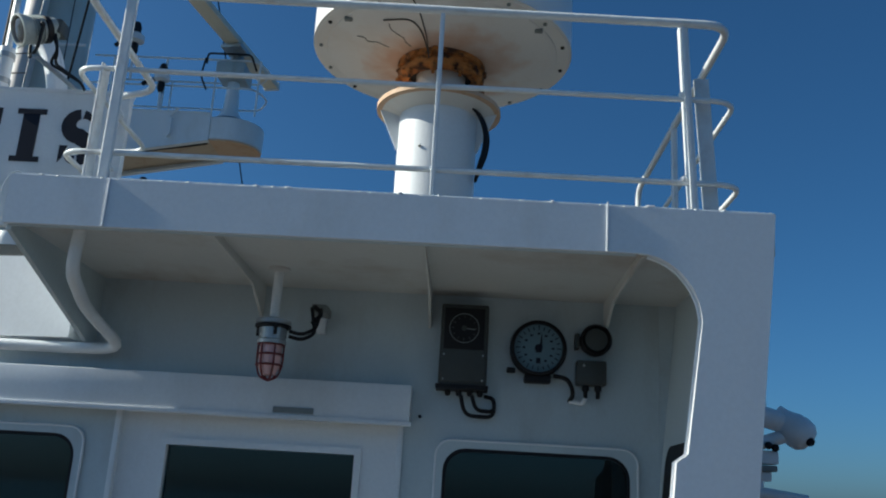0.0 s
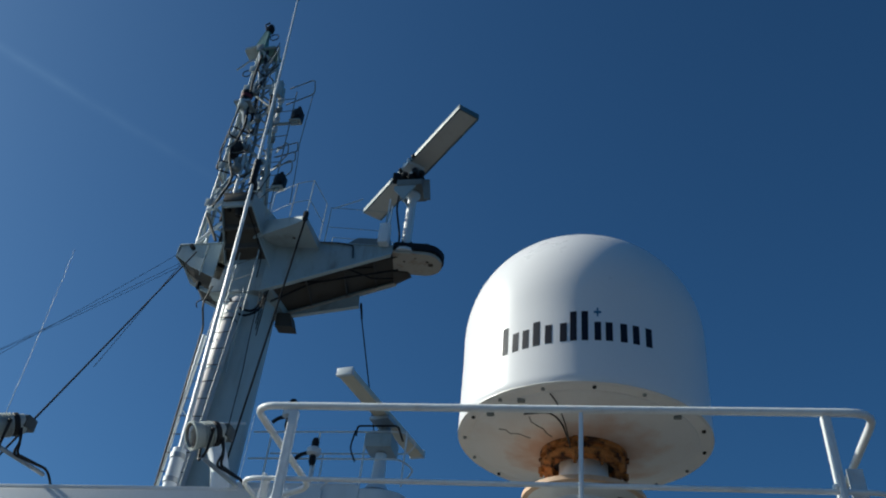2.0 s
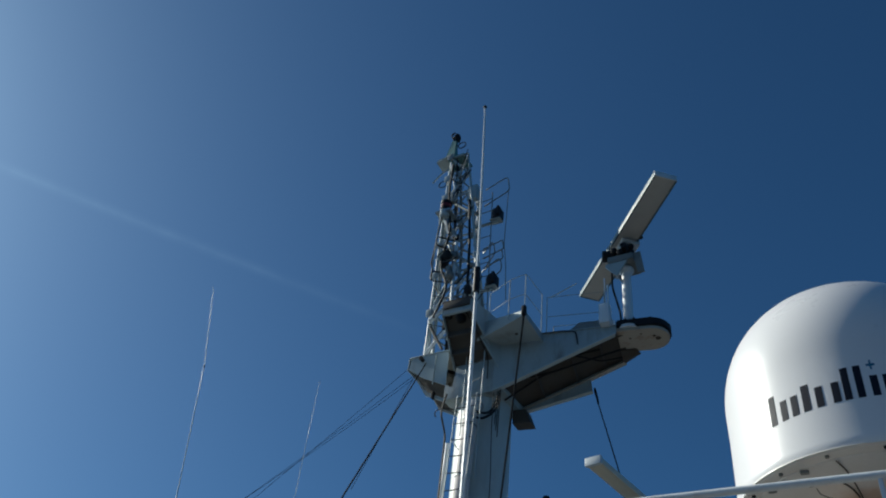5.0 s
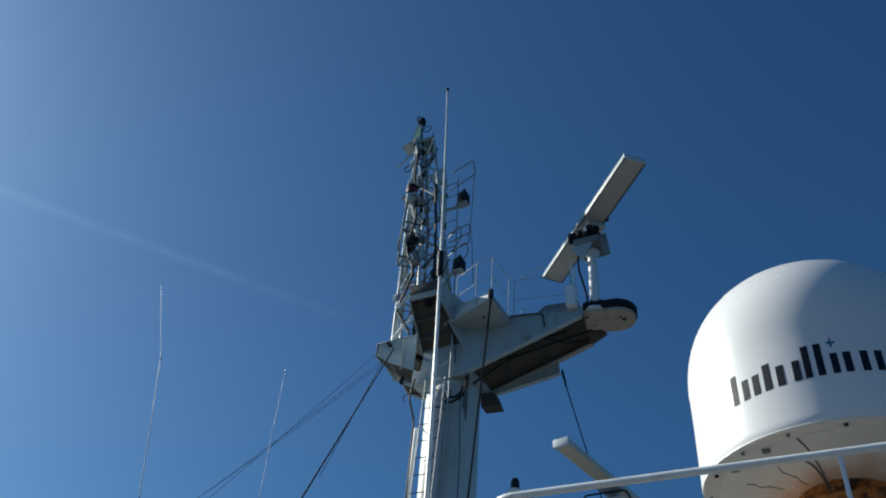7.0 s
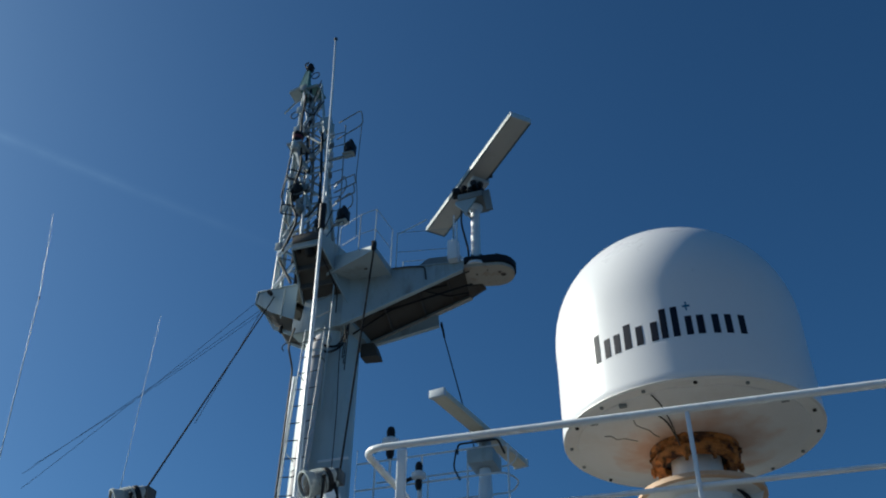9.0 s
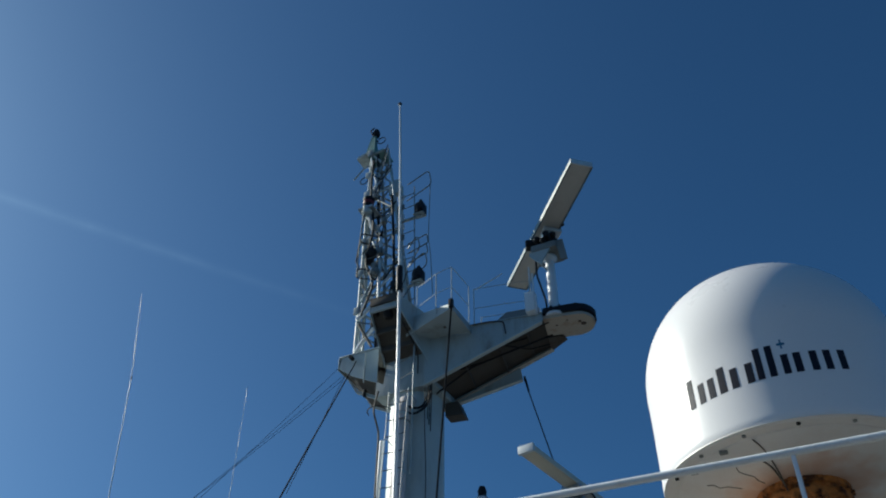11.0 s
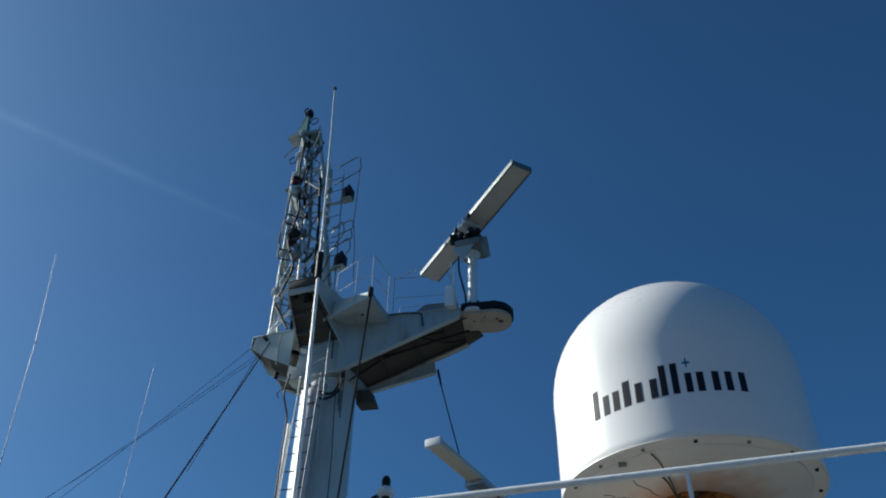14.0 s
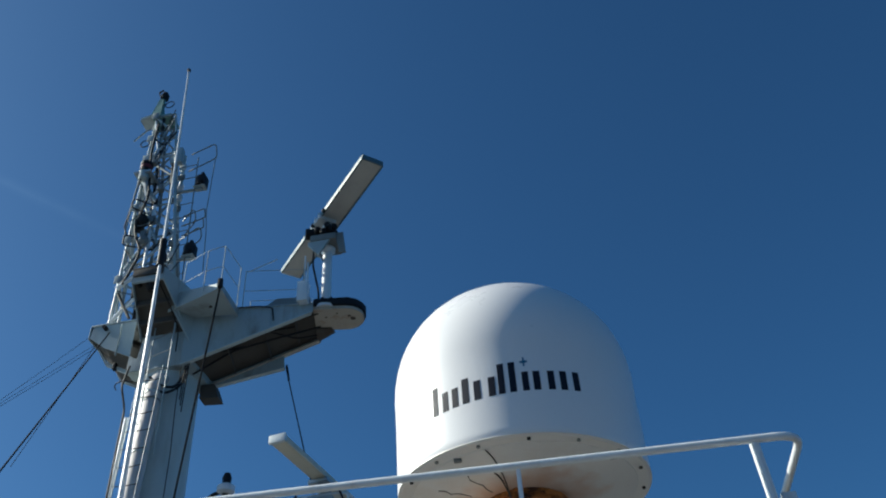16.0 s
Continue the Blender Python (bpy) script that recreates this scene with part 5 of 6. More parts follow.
    part("step_rail", tube([(-6.22, 11.30, 11.5), (-6.34, 11.30, 15.5)], 0.012, 6), GREY, t)
    part("cable_run", tube([(-6.98, 11.2, 11.3), (-7.1, 11.3, 13.5), (-7.35, 11.35, 17.0)], 0.035, 8), BLACK, t)
    part("cable_run", tube([(-6.85, 11.2, 11.3), (-6.95, 11.3, 14.0), (-7.28, 11.38, 16.8)], 0.03, 8), GREY, t)
    part("ladder_pole", tube([(-6.92, 11.12, 11.6), (-7.04, 11.2, 14.2)], 0.034, 10), WHITE, t)
    part("top_platform", box(-7.80, -7.20, 11.35, 11.8, 17.12, 17.17, 0.01), GREEN, t, "weathered green top platform")
    part("top_post", lathe([(0.10, 17.17), (0.085, 17.4), (0.045, 17.6), (0.03, 17.95)], (-7.57, 11.55, 0), seg=10), GREEN, t)
    part("top_panel", hull8([(-7.80, 11.46, 17.20), (-7.52, 11.44, 17.17), (-7.52, 11.60, 17.17), (-7.80, 11.60, 17.20)], [(-7.66, 11.50, 17.92), (-7.56, 11.50, 17.94), (-7.56, 11.58, 17.94), (-7.66, 11.58, 17.92)]), GREEN, t, "faded green sheet-metal casing", smooth=False)
    part("top_bracket", tube(soft([(-7.62, 11.50, 17.92), (-7.68, 11.46, 18.10), (-7.58, 11.46, 18.16)], 0.03), 0.018, 6), BLACK, t)
    part("tilted_plate", hull8([(-7.88, 11.30, 17.03), (-7.50, 11.30, 17.18), (-7.50, 11.60, 17.18), (-7.88, 11.60, 17.03)], [(-7.87, 11.30, 17.12), (-7.50, 11.30, 17.21), (-7.50, 11.60, 17.21), (-7.87, 11.60, 17.12)]), COLUMN, t, "pale tilted plate", smooth=False)
    part("lamp_can", lathe([(0.075, -0.30), (0.105, -0.27), (0.112, -0.12), (0.09, -0.10)], (-7.33, 11.05, 15.15), seg=16), COLUMN, t, "pale lamp can")
    part("lamp_stay", tube([(-7.36, 11.02, 14.92), (-7.46, 11.0, 13.55), (-7.38, 11.0, 13.36)], 0.015, 6), BLACK, t)
    for z in (13.72, 13.98):
        part("side_rung", tube(soft([(-6.50, 11.4, z), (-6.02, 11.3, z + 0.02), (-5.98, 11.3, z - 0.22), (-6.46, 11.4, z - 0.26)], 0.04), 0.013, 6), GREY, t)
    part("leg_cable", tube(soft([(-7.30, 11.10, 12.2), (-7.05, 11.08, 12.9), (-7.28, 11.05, 13.5), (-7.16, 11.1, 14.4), (-7.38, 11.2, 15.8), (-7.42, 11.3, 16.8)], 0.2), 0.026, 8), BLACK, t)
    part("leg_cable", tube(soft([(-6.55, 11.10, 11.6), (-6.62, 11.12, 12.8), (-6.72, 11.2, 14.0), (-6.86, 11.25, 15.4)], 0.2), 0.030, 8), BLACK, t)
    part("top_light", lathe([(0.04, 17.90), (0.085, 17.95), (0.095, 18.05), (0.06, 18.15), (0, 18.17)], (-7.57, 11.55, 0), seg=14), BLACK, t, "black masthead light")
    part("loop_arm", tube([(-7.56, 11.53, 17.74), (-7.47, 11.5, 17.69)], 0.012, 6), BLACK, t)
    part("loop", tube([(-7.38 + 0.10 * math.cos(a), 11.5, 17.66 + 0.10 * math.sin(a)) for a in (2 * math.pi * k / 16 for k in range(16))], 0.012, 6, closed=True), BLACK, t)
    part("loop_arm", tube([(-7.61, 11.4, 16.40), (-7.45, 11.4, 16.55)], 0.012, 6), BLACK, t)
    part("loop", tube([(-7.70 + 0.10 * math.cos(a), 11.4, 16.35 + 0.10 * math.sin(a)) for a in (2 * math.pi * k / 16 for k in range(16))], 0.012, 6, closed=True), BLACK, t)
    part("side_arm", tube([(-7.4, 11.4, 16.9), (-7.75, 11.4, 16.75), (-7.98, 11.4, 16.5)], 0.02, 6), STEEL, t)
    part("side_arm", tube([(-7.25, 11.2, 14.5), (-7.33, 11.08, 15.0)], 0.05, 6), STEEL, t)
    for x, z, s in ((-6.21, 14.80, 1), (-6.21, 12.99, 1)):
        part("lamp_shelf", box(-6.75, x + 0.05, 11.30, 11.36, z - 0.22, z - 0.185), MAST, t)
        part("lamp_shelf", box(x - 0.12, x + 0.12, 11.24, 11.42, z - 0.18, z - 0.165), MAST, t)
        nav = part("navigation_lamp", lathe([(0.10, -0.16), (0.12, -0.14), (0.11, -0.05), (0.12, 0.03), (0.10, 0.12), (0.05, 0.17), (0, 0.18)], (x, 11.33, z), seg=16), BLACK, t, "black navigation lamp")
        part("lamp_screen", box(x + 0.04, x + 0.10, 11.2, 11.46, z - 0.10, z + 0.14, 0.01), BLACK, nav)
    nav = part("navigation_lamp", lathe([(0.10, -0.10), (0.115, -0.08), (0.10, 0.02), (0.115, 0.09), (0.09, 0.16), (0, 0.18)], (-7.31, 11.05, 15.15), seg=16), BLACK, t, "dark navigation lamp with a red lens")
    part("lamp_lens", lathe([(0.11, -0.03), (0.118, -0.02), (0.118, 0.05), (0.11, 0.06)], (-7.31, 11.05, 15.15), seg=16), REDCAGE, nav)
    part("lamp_top", lathe([(0.125, 0.07), (0.125, 0.14), (0.07, 0.20), (0, 0.20)], (-7.31, 11.05, 15.15), seg=14), BLACK, nav)
    part("lamp_shelf", box(-7.50, -7.15, 10.95, 11.35, 14.96, 15.01), STEEL, t)

    # hoops of the climbing guard
    for z, w in ((15.85, 0.62), (13.95, 0.42), (13.45, 0.60)):
        part("guard_hoop", tube(soft([(-6.62, 11.5, z), (-6.62 + w, 11.3, z), (-6.55 + w, 11.3, z - 0.45), (-6.62, 11.5, z - 0.5)] if z > 15 else [(-6.55, 11.5, z), (-6.60 + w, 11.2, z), (-6.58 + w, 11.3, z - 0.25), (-6.5, 11.6, z - 0.25)], 0.12), 0.013, 6), GREY, t)
    part("guard_bar", tube(soft([(-5.96, 11.3, 15.4), (-5.98, 11.3, 13.9), (-5.92, 11.3, 13.4), (-5.86, 11.3, 12.4)], 0.1), 0.009, 6), GREY, t)
    for z, x0, x1 in ((13.25, -7.42, -6.9), (14.2, -7.40, -7.1)):
        part("guard_hoop", tube(soft([(x1, 11.3, z + 0.1), (x0, 11.0, z + 0.1), (x0, 11.0, z - 0.15), (x1, 11.3, z - 0.15)], 0.08), 0.016, 6), BLACK, t)
    part("guard_bar", tube([(-7.42, 11.0, 13.3), (-7.40, 11.0, 14.4), (-7.36, 11.0, 14.95)], 0.014, 6), GREY, t)
    part("ring_light", lathe([(0.05, -0.04), (0.10, -0.02), (0.10, 0.04), (0.04, 0.06), (0, 0.06)], (-7.12, 11.05, 13.72), (0.2, -1, -0.3), 14), BLACK, t)
    for k in range(7):
        a = 0.9 * k
        part("ring_cable", tube([(-7.15 + (0.14 + 0.05 * (k % 3)) * math.cos(a + s * 0.35), 11.02 + 0.01 * k, 13.70 + (0.12 + 0.04 * (k % 2)) * math.sin(a + s * 0.35)) for s in range(7)], 0.010, 6), BLACK if k % 2 else GREY, t)
    part("spot_lamp", lathe([(0.09, -0.05), (0.10, 0.05), (0.05, 0.1), (0, 0.1)], (-7.05, 11.1, 13.2), (0.3, -1, 0), 14), GREY, t)
    return t


lattice()


# ---- main radar with its turning scanner ----
SX, SY, SZ = -3.57, 11.56, 13.38


def main_radar():
    t = thing("radar_unit", (SX, SY, 11.27), "long grey radar scanner turning on a white pedestal", "radar")
    part("pedestal", lathe([(0.20, 11.25), (0.20, 11.30), (0.09, 11.33), (0.08, 12.55), (0.14, 12.62), (0.14, 12.66)], (SX, SY, 0), seg=24), WHITE, t)
    part("gearbox_tray", box(SX - 0.26, SX + 0.22, SY - 0.28, SY + 0.22, 12.68, 12.82, 0.02), GREY, t, "grey gearbox tray")
    part("side_bracket", prism([(SX + 0.20, 12.84), (SX + 0.34, 12.84), (SX + 0.40, 12.36), (SX + 0.28, 12.36)], "y", SY - 0.22, SY - 0.18), GREY, t)
    part("gearbox", lathe([(0.18, 12.84), (0.20, 12.90), (0.19, 13.05), (0.12, 13.10), (0.10, 13.18)], (SX, SY, 0), seg=20), BLACK, t)
    for dx, dy, z, r in ((-0.14, -0.24, 12.96, 0.075), (0.16, -0.20, 13.02, 0.07), (-0.02, -0.27, 12.88, 0.06)):
        part("drive_housing", ball((SX + dx, SY + dy, z), r, seg=12), BLACK, t)
    part("tray_leg", hull8([(SX - 0.30, SY - 0.26, 12.60), (SX - 0.10, SY - 0.26, 12.36), (SX - 0.10, SY - 0.22, 12.36), (SX - 0.30, SY - 0.22, 12.60)], [(SX - 0.30, SY - 0.26, 12.68), (SX + 0.10, SY - 0.26, 12.68), (SX + 0.10, SY - 0.22, 12.68), (SX - 0.30, SY - 0.22, 12.68)]), MAST, t, smooth=False)
    part("motor", lathe([(0.09, -0.14), (0.11, -0.12), (0.11, 0.12), (0.09, 0.14), (0, 0.14)], (SX - 0.26, SY - 0.12, 12.98), (1, 0.3, 0), 16), BLACK, t, "black drive motor")
    part("motor_cap", lathe([(0.06, 0), (0.06, 0.16), (0, 0.16)], (SX + 0.08, SY - 0.22, 12.95), (0, -1, 0), 14), BLACK, t)
    part("tray_brace", tube([(SX - 0.25, SY - 0.2, 12.65), (SX - 0.05, SY - 0.05, 12.35)], 0.02, 6), STEEL, t)
    part("step_post", tube([(SX - 0.28, SY - 0.25, 11.27), (SX - 0.28, SY - 0.25, 12.2)], 0.018, 6), RAIL, t)
    part("junction_box", box(SX - 0.42, SX - 0.24, SY - 0.36, SY - 0.20, 11.30, 11.72, 0.01), WHITE, t)
    part("cable", tube(soft([(SX - 0.2, SY - 0.2, 12.7), (SX - 0.22, SY - 0.16, 12.2), (SX - 0.10, SY - 0.12, 11.6), (SX - 0.1, SY - 0.1, 11.28)], 0.1), 0.02, 6), BLACK, t)
    # the part that turns, drawn about its own axis
    L, W, H = 1.80, 0.20, 0.05
    turn = part("scanner", box(-L, L, -W, W, -H, H, 0.02), SCANFACE, None, "long flat grey scanner bar")
    turn.parent = t
    turn.location = (0, 0, SZ - 11.27)
    BASES[turn] = Vector((0, 0, 0))

    def sub(name, bm, mat, label=""):
        part(name, bm, mat, turn, label)
    for s in (-1, 1):
        sub("end_cap", box(s * L - 0.012, s * L + 0.012, -W - 0.008, W + 0.008, -H - 0.008, H + 0.008, 0.006), WHIPM if s < 0 else SCANEDGE)
        sub("edge_trim", box(-L, L, s * W - 0.015, s * W + 0.015, -H - 0.012, -H + 0.02, 0.004), SCANEDGE)
        sub("side_face", box(-L + 0.02, L - 0.02, s * (W + 0.004) - 0.006, s * (W + 0.004) + 0.006, -H + 0.02, H, 0.003), SCANEDGE)
        sub("lifting_lug", ball((s * 0.24, -W - 0.02, -H + 0.02), 0.045, seg=10), BLACK)
    sub("hub", lathe([(0.10, -0.26), (0.12, -0.20), (0.10, -H), (0, -H)], (0, 0, 0), seg=20), STEEL)
    sub("mount_bracket", box(-0.13, 0.13, -W - 0.05, 0.10, -H - 0.07, -H + 0.005, 0.01), WHITE)
    sub("mount_cheek", box(-0.10, -0.06, -W - 0.06, -W + 0.02, -H - 0.06, H * 0.4, 0.008), WHITE)
    sub("mount_cheek", box(0.06, 0.10, -W - 0.06, -W + 0.02, -H - 0.06, H * 0.4, 0.008), WHITE)
    return t, turn


scanner = main_radar()[1]


# ---- lower platform and second radar ----
def lower_platform():
    t = thing("lower_platform", (-4.0, 11.6, 6.5), "white cantilevered radar platform with a rusty underside", "platform")
    y0, y1, top = 11.3, 12.15, 6.86
    low = lambda x: 6.22 + (x + 4.9) * 0.19
    part("front_web", prism([(-5.8, low(-5.8)), (-3.66, low(-3.66)), (-3.66, top), (-5.8, top)], "y", y0, y0 + 0.02), WHITE, t, smooth=False)
    part("back_web", prism([(-5.8, low(-5.8)), (-3.66, low(-3.66)), (-3.66, top), (-5.8, top)], "y", y1 - 0.02, y1), WHITE, t, smooth=False)
    part("underside", hull8([(-5.8, y0 + 0.02, low(-5.8) + 0.05), (-3.66, y0 + 0.02, low(-3.66) + 0.05), (-3.66, y1 - 0.02, low(-3.66) + 0.05), (-5.8, y1 - 0.02, low(-5.8) + 0.05)], [(-5.8, y0 + 0.02, low(-5.8) + 0.07), (-3.66, y0 + 0.02, low(-3.66) + 0.07), (-3.66, y1 - 0.02, low(-3.66) + 0.07), (-5.8, y1 - 0.02, low(-5.8) + 0.07)]), TAN, t, "buff underside streaked with rust", smooth=False)
    for y in (y0 - 0.02, y1 - 0.06):
        part("flange", hull8([(-5.8, y, low(-5.8) - 0.02), (-3.66, y, low(-3.66) - 0.02), (-3.66, y + 0.09, low(-3.66) - 0.02), (-5.8, y + 0.09, low(-5.8) - 0.02)], [(-5.8, y, low(-5.8)), (-3.66, y, low(-3.66)), (-3.66, y + 0.09, low(-3.66)), (-5.8, y + 0.09, low(-5.8))]), WHITE, t, smooth=False)
    nose = [(-3.655, y0)]
    for k in range(15):
        a = radians(-90 + 180 * k / 14)
        nose.append((-3.42 + 0.42 * math.cos(a), (y0 + y1) / 2 + (y1 - y0) / 2 * math.sin(a)))
    nose.append((-3.655, y1))
    part("nose", prism(nose, "z", 6.47, top - 0.05, bevel=0.01), WHITE, t)
    part("nose_underside", prism([(-3.7 + (u + 3.7) * 0.985, 11.725 + (v - 11.725) * 0.98) for u, v in nose], "z", 6.445, 6.468), RUSTPLATE, t, "rust-stained underside plate", smooth=False)
    part("deck", prism([(-5.8, y0 - 0.01), (-3.7, y0 - 0.01), (-3.7, y1 + 0.01), (-5.8, y1 + 0.01)], "z", top - 0.005, top + 0.015), WHITE, t)
    part("underside_cable", tube(soft([(-5.3, 11.42, 6.14), (-4.6, 11.40, 6.27), (-3.78, 11.42, 6.42), (-3.70, 11.42, 6.44)], 0.05), 0.014, 6), BLACK, t)
    for x in (-5.2, -4.42, -3.68, -3.05):
        part("rail_post", tube([(x, y0 + 0.04, top), (x, y0 + 0.04, top + 0.86)], 0.016, 6), RAIL, t)
    for h in (0.42, 0.86):
        part("rail_bar", tube(soft([(-5.5, y0 + 0.04, top + h), (-3.10, y0 + 0.04, top + h), (-2.98, 11.72, top + h), (-3.2, y1 - 0.04, top + h), (-5.5, y1 - 0.04, top + h)], 0.15), 0.014, 6), RAIL, t)
    for x in (-4.6, -3.6):
        part("rail_post", tube([(x, y1 - 0.04, top), (x, y1 - 0.04, top + 0.86)], 0.014, 6), RAIL, t)
    part("lug", prism([(-4.26, 6.75), (-4.20, 6.75), (-4.20, 6.50), (-4.24, 6.45)], "y", y0 - 0.06, y0), WHITE, t)
    part("lug_arm", tube([(-4.24, y0 - 0.03, 6.78), (-4.10, y0 - 0.10, 6.88)], 0.02, 6), WHITE, t)
    return t


lower_platform()


def second_radar():
    x, y = -3.47, 11.55
    t = thing("radar_unit", (x, y, 6.86), "smaller cream radar scanner standing still on a white pedestal", "radar")
    part("pedestal", lathe([(0.20, 6.86), (0.17, 6.9), (0.11, 7.0), (0.085, 7.45)], (x, y, 0), seg=20), WHITE, t)
    part("gearbox", box(x - 0.22, x + 0.20, y - 0.24, y + 0.24, 7.47, 7.70, 0.04), MAST, t)
    part("hub", lathe([(0.12, 7.70), (0.10, 7.88)], (x, y, 0), seg=16), STEEL, t)
    part("frame_bar", tube(soft([(x - 0.33, y - 0.33, 7.60), (x - 0.33, y - 0.33, 7.76), (x + 0.30, y - 0.33, 7.76), (x + 0.34, y - 0.1, 7.62)], 0.06), 0.016, 6), BLACK, t)
    part("frame_bar", tube(soft([(x - 0.36, y - 0.3, 7.70), (x - 0.40, y - 0.32, 7.40), (x - 0.30, y - 0.3, 7.20)], 0.08), 0.014, 6), BLACK, t)
    ang = math.atan2(12.75 - 10.12, -3.22 + 3.70)
    m = Matrix.Translation((x + 0.02, y - 0.20, 7.985)) @ Matrix.Rotation(ang, 4, "Z")
    bm = box(-1.36, 1.36, -0.115, 0.115, -0.05, 0.05, 0.02)
    bmesh.ops.transform(bm, matrix=m, verts=bm.verts)
    part("scanner_bar", bm, CREAM, t, "cream scanner bar")
    for s in (-1, 1):
        bm = box(s * 1.37 - 0.03, s * 1.37 + 0.03, -0.125, 0.125, -0.06, 0.06, 0.008)
        bmesh.ops.transform(bm, matrix=m, verts=bm.verts)
        part("end_cap", bm, WHIPM, t)
    bm = box(-0.16, 0.16, -0.16, 0.16, -0.12, -0.06, 0.01)
    bmesh.ops.transform(bm, matrix=m, verts=bm.verts)
    part("scanner_foot", bm, STEEL, t)
    return t


second_radar()


def capped_lamp(x, y, z, s=1.0):
    t = thing("rail_lamp", (x, y, z), "small white lamp with a black cap on the platform rail", "lamp", "lamps on the platform rail")
    part("body", lathe([(0.05 * s, 0), (0.11 * s, 0.03 * s), (0.11 * s, 0.10 * s), (0.07 * s, 0.13 * s)], (x, y, z), seg=14), WHITE, t)
    part("cap", lathe([(0.05 * s, 0.12 * s), (0.06 * s, 0.22 * s), (0.04 * s, 0.28 * s), (0, 0.29 * s)], (x, y, z), seg=14), BLACK, t)
    part("socket", lathe([(0.05 * s, 0), (0.055 * s, 0.10 * s), (0.03 * s, 0.16 * s), (0, 0.16 * s)], (x, y, z), (0, 0, -1), 12), BLACK, t)
    part("stem", tube([(x, y, z - 0.1 * s), (x, y + 0.05, z - 0.55)], 0.02, 6), WHITE, t)
    part("side_arm", tube(soft([(x - 0.08, y, z + 0.05), (x - 0.2, y, z + 0.02), (x - 0.28, y, z - 0.05)], 0.05), 0.03, 8), BLACK, t)
    return t


capped_lamp(-4.93, 11.28, 7.90, 1.2)
capped_lamp(-4.44, 11.28, 7.30, 1.0)
capped_lamp(-4.48, 11.28, 5.55, 1.0)


# ---- wires ----
def wire(points, r, label, mat=WIRE):
    t = tagged(part("stay_wire", tube(points, r, 6), mat), label, "wire", "rigging wires")
    return t


def sag(a, b, d, n=10):
    a, b = Vector(a), Vector(b)
    return [a.lerp(b, k / n) - Vector((0, 0, d * 4 * (k / n) * (1 - k / n))) for k in range(n + 1)]


wire([(-7.30, 11.06, 11.12), (-5.5, 6.0, 4.50), (-5.0, 4.7, 2.80)], 0.011, "dark wire rope stay from the mast platform to the roof")
wire(sag((-4.99, 10.30, 11.18), (-5.62, 10.35, 2.8), 0.02), 0.016, "dark cable hanging from the bracket platform")
wire([(-4.20, 11.5, 10.16), (-3.36, 12.6, 5.87), (-2.8, 13.3, 2.8)], 0.011, "dark cable from the mast arm past the lower platform")
wire([(-4.19, 11.5, 10.20), (-4.165, 11.53, 10.04), (-4.15, 11.55, 9.92)], 0.020, "turnbuckle at the top of the cable")
wire(sag((-7.64, 11.5, 11.35), (-12.4, 11.5, 8.55), 0.05), 0.004, "thin grey aerial wire")
wire(sag((-7.64, 11.7, 11.5), (-12.3, 11.6, 8.75), 0.08), 0.004, "thin grey aerial wire")
wire(sag((-7.66, 11.3, 11.4), (-12.0, 11.2, 8.1), 0.05), 0.004, "thin grey aerial wire")
wire(sag((-7.5, 11.1, 11.0), (-8.3, 10.8, 8.6), 0.0), 0.005, "thin dark halyard below the mast platform")


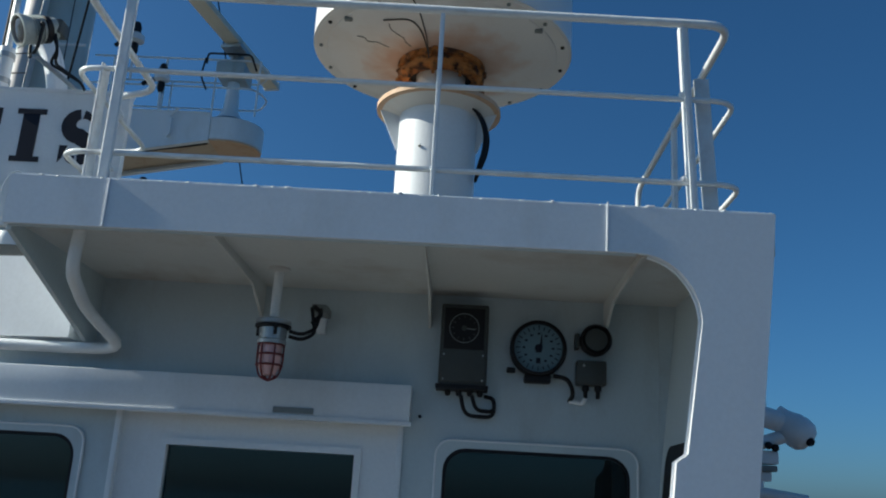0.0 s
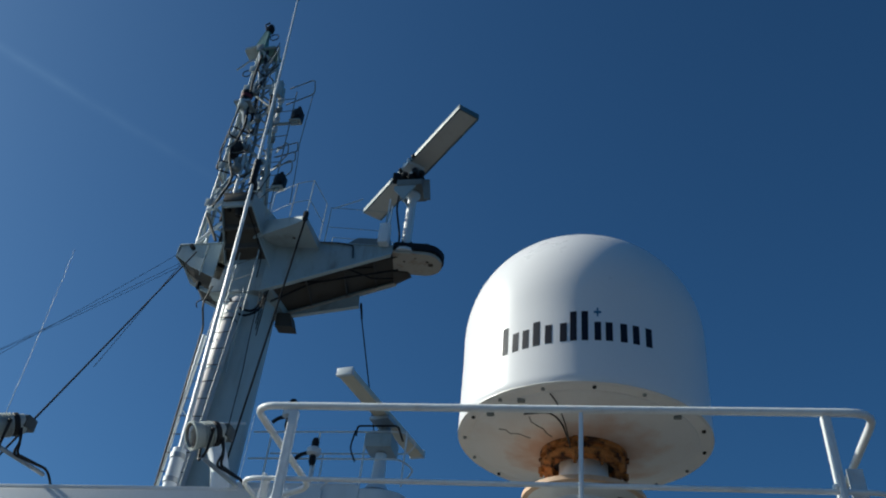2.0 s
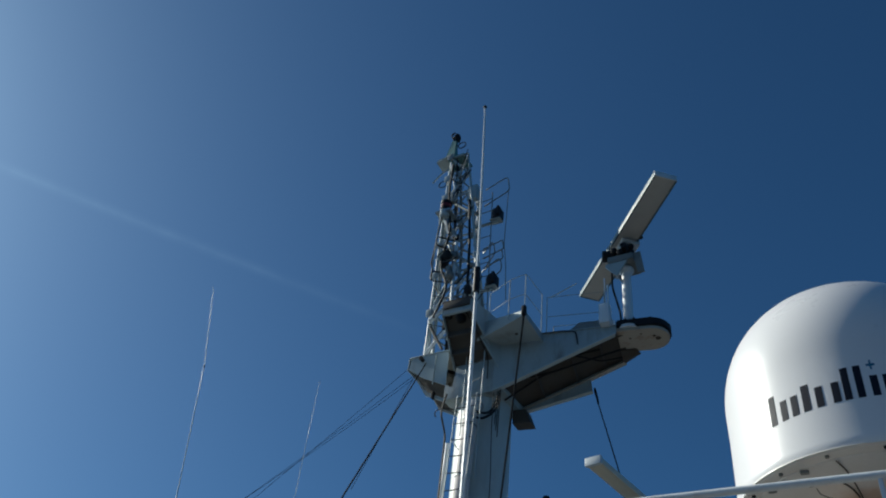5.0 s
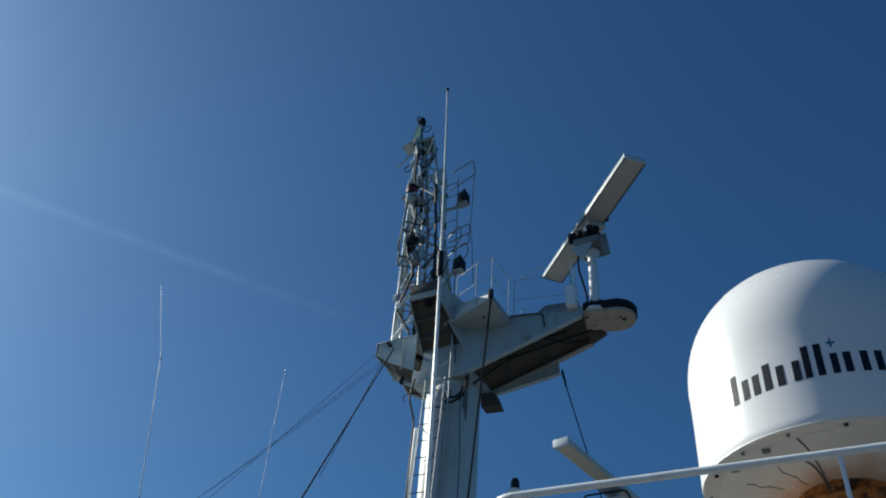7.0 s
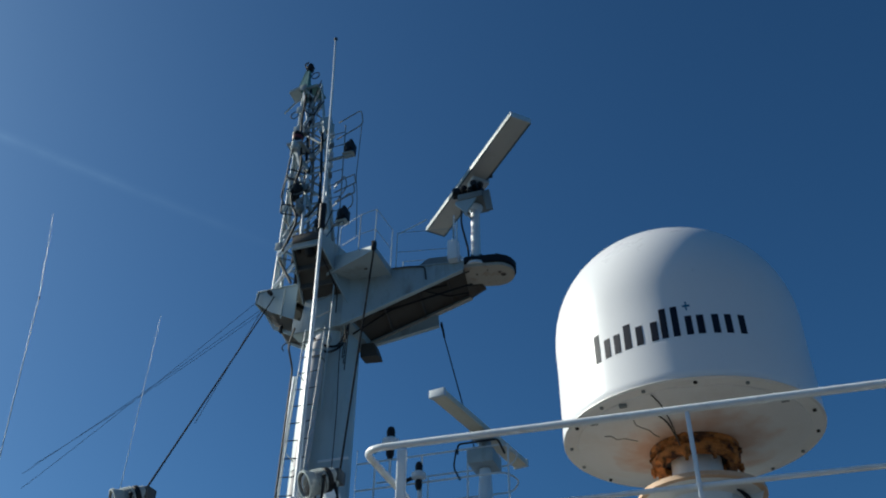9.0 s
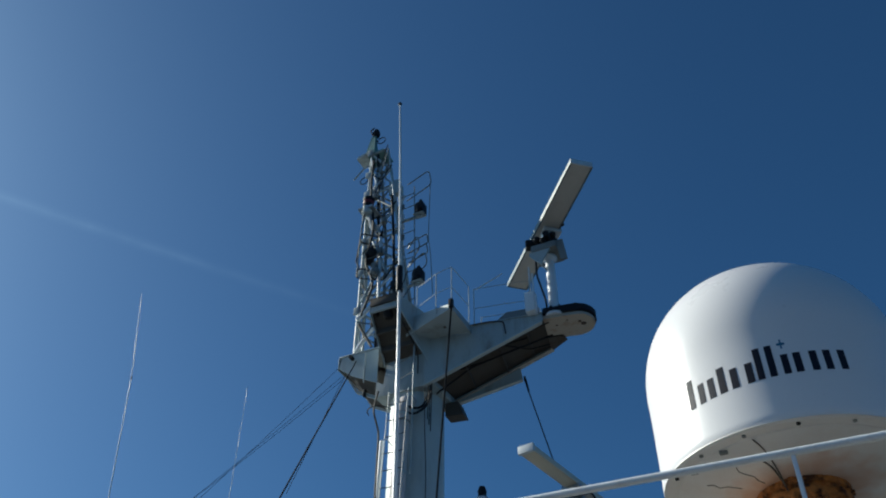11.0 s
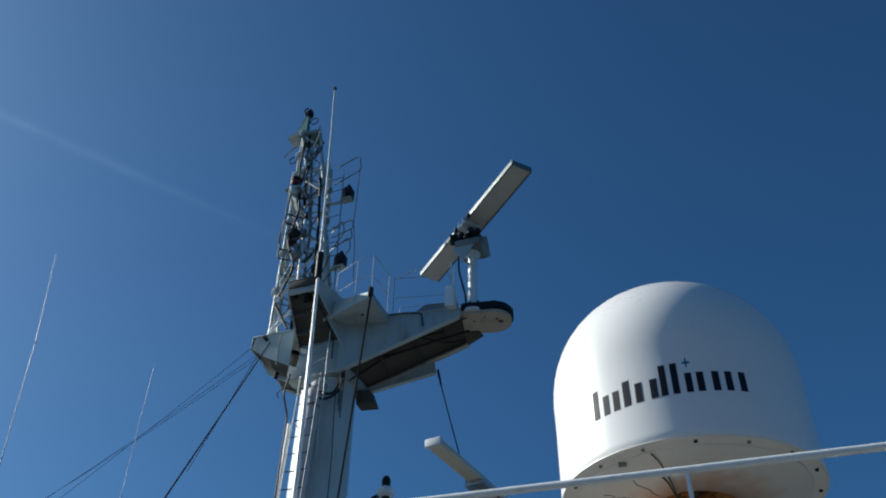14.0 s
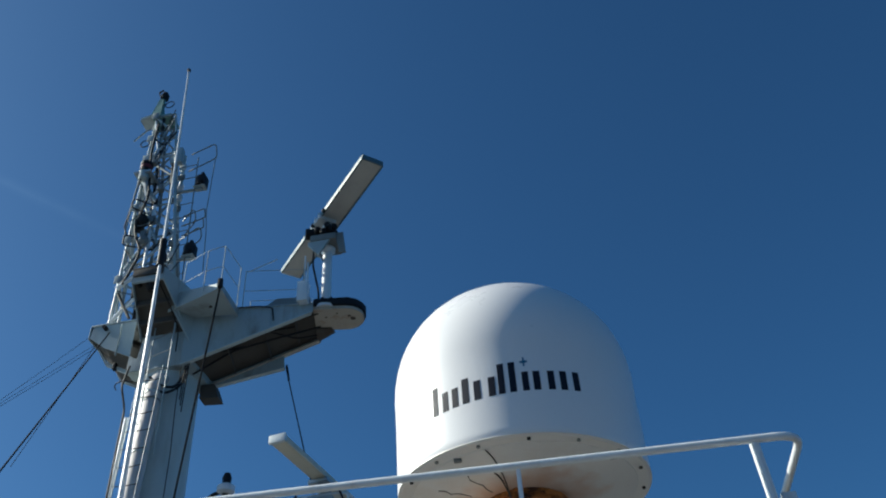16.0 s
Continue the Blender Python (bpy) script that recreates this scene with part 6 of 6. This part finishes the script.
# ---- far vapour trail ----
def vapour_trail():
    m = bpy.data.materials.new("thin_vapour")
    m.use_nodes = True
    n, l = m.node_tree.nodes, m.node_tree.links
    out, old = n["Material Output"], n["Principled BSDF"]
    n.remove(old)
    # the vapour emits light itself in place of the sunlight on it
    clear, glow, mix = n.new("ShaderNodeBsdfTransparent"), n.new("ShaderNodeEmission"), n.new("ShaderNodeMixShader")
    glow.inputs["Color"].default_value, glow.inputs["Strength"].default_value = (0.66, 0.76, 0.9, 1), 0.75
    co, nz = n.new("ShaderNodeTexCoord"), n.new("ShaderNodeTexNoise")
    nz.inputs["Scale"].default_value, nz.inputs["Detail"].default_value = 0.012, 4
    sep = n.new("ShaderNodeSeparateXYZ")
    l.new(co.outputs["UV"], sep.inputs[0])
    l.new(co.outputs["Object"], nz.inputs["Vector"])
    # soft across the strip and thinning along it
    a = n.new("ShaderNodeMath")
    a.operation = "PINGPONG"
    a.inputs[1].default_value = 0.5
    l.new(sep.outputs["Y"], a.inputs[0])
    b = n.new("ShaderNodeMath")
    b.operation = "POWER"
    b.inputs[1].default_value = 1.6
    l.new(a.outputs[0], b.inputs[0])
    c = n.new("ShaderNodeMath")
    c.operation = "MULTIPLY"
    l.new(b.outputs[0], c.inputs[0])
    l.new(nz.outputs["Fac"], c.inputs[1])
    d = n.new("ShaderNodeMath")
    d.operation = "MULTIPLY"
    l.new(c.outputs[0], d.inputs[0])
    l.new(sep.outputs["X"], d.inputs[1])
    e = n.new("ShaderNodeMath")
    e.operation = "MULTIPLY"
    e.inputs[1].default_value = 0.5
    l.new(d.outputs[0], e.inputs[0])
    l.new(e.outputs[0], mix.inputs[0])
    l.new(clear.outputs[0], mix.inputs[1])
    l.new(glow.outputs[0], mix.inputs[2])
    l.new(mix.outputs[0], out.inputs["Surface"])
    bm = bmesh.new()
    uv = bm.loops.layers.uv.new("UVMap")
    R, n_ = 3000.0, 24
    rows = []
    for k in range(n_ + 1):
        f = k / n_
        deg = 120 + 48 * f
        az, el = radians(deg), radians(38.3 - 1.6 * ((deg - 146) / 20) ** 2)
        rows.append([bm.verts.new((R * math.cos(az) * math.cos(el + s), R * math.sin(az) * math.cos(el + s), R * math.sin(el + s))) for s in (radians(-0.55), radians(0.55))])
    for k in range(n_):
        fce = bm.faces.new((rows[k][0], rows[k + 1][0], rows[k + 1][1], rows[k][1]))
        for lp, (u, v) in zip(fce.loops, ((k / n_, 0), ((k + 1) / n_, 0), ((k + 1) / n_, 1), (k / n_, 1))):
            lp[uv].uv = (u, v)
    ob = part("backdrop", bm, m)
    ob.visible_shadow = False
    return tagged(ob, "faint white vapour trail in the blue sky", "vapour trail", kind="structure")


trail = vapour_trail()


# ---- motion ----
# the drive hunts a little: seconds and degrees ahead of an even half turn a second
HUNT = [(0.0, 0.0), (1.5, -0.5), (2.5, -0.4), (3.0, -4.0), (3.6, 0.0), (5.5, -2.0), (6.0, -4.2), (6.5, -0.5), (7.0, 1.2), (7.5, -0.3), (8.0, 1.8), (10.5, 0.9), (11.0, -2.6), (11.5, 0.9), (12.0, -2.4),
        (12.5, 2.2), (13.0, 3.7), (13.5, 2.3), (14.0, 3.6), (14.5, 3.0), (15.0, 4.5), (15.5, -3.6), (16.0, -1.9)]


def hunting(t):
    for (a, u), (b, v) in zip(HUNT, HUNT[1:]):
        if t <= b:
            return u + (v - u) * (t - a) / (b - a)
    return HUNT[-1][1]


def motions():
    """The main scanner turns about half a turn a second."""
    rows = []
    for k in range(161):
        t = k / 10
        rows.append((t, pose(0, 0, SZ - 11.27, 0, 0, 43.0 + 180.0 * (t - 12.5) + hunting(t))))
    walk(scanner, rows)
    # the ship rolls under the sky: seconds and degrees by which the trail stands higher
    roll = [(0, 2.0), (2.5, 2.4), (3.2, 2.2), (5.3, -0.9), (6.5, -1.7), (8.2, 0.0), (10.3, 0.9), (11.5, 0.2), (12.5, 0.1), (13.0, 2.0), (13.5, 4.0), (15.0, 3.4), (16.0, 3.0)]
    axis = Vector((math.cos(radians(50)), math.sin(radians(50)), 0))
    walk(trail, [(t, Matrix.Rotation(radians(d), 4, axis)) for t, d in roll])
    # the long whip bends: seconds, degrees of its middle and of its upper length
    bend = [(0, 3.0, 2.0), (3.0, 3.2, 2.2), (3.6, 4.0, 3.0), (5.5, 9.0, 6.0), (6.5, 11.0, 6.8), (7.2, 10.4, 8.6), (8.0, 9.5, 7.0), (9.2, 5.5, 4.0), (10.5, 4.4, 3.2), (11.5, 7.0, 5.2), (12.5, 4.0, 2.6), (14.0, 5.0, 3.5), (16.0, 4.0, 3.0)]
    walk(whip_middle, [(t, pose(0, 0, 3.6, 0, -a, 0)) for t, a, b in bend])
    walk(whip_tip, [(t, pose(0, 0, 2.42, 0, -b, 0)) for t, a, b in bend])


motions()
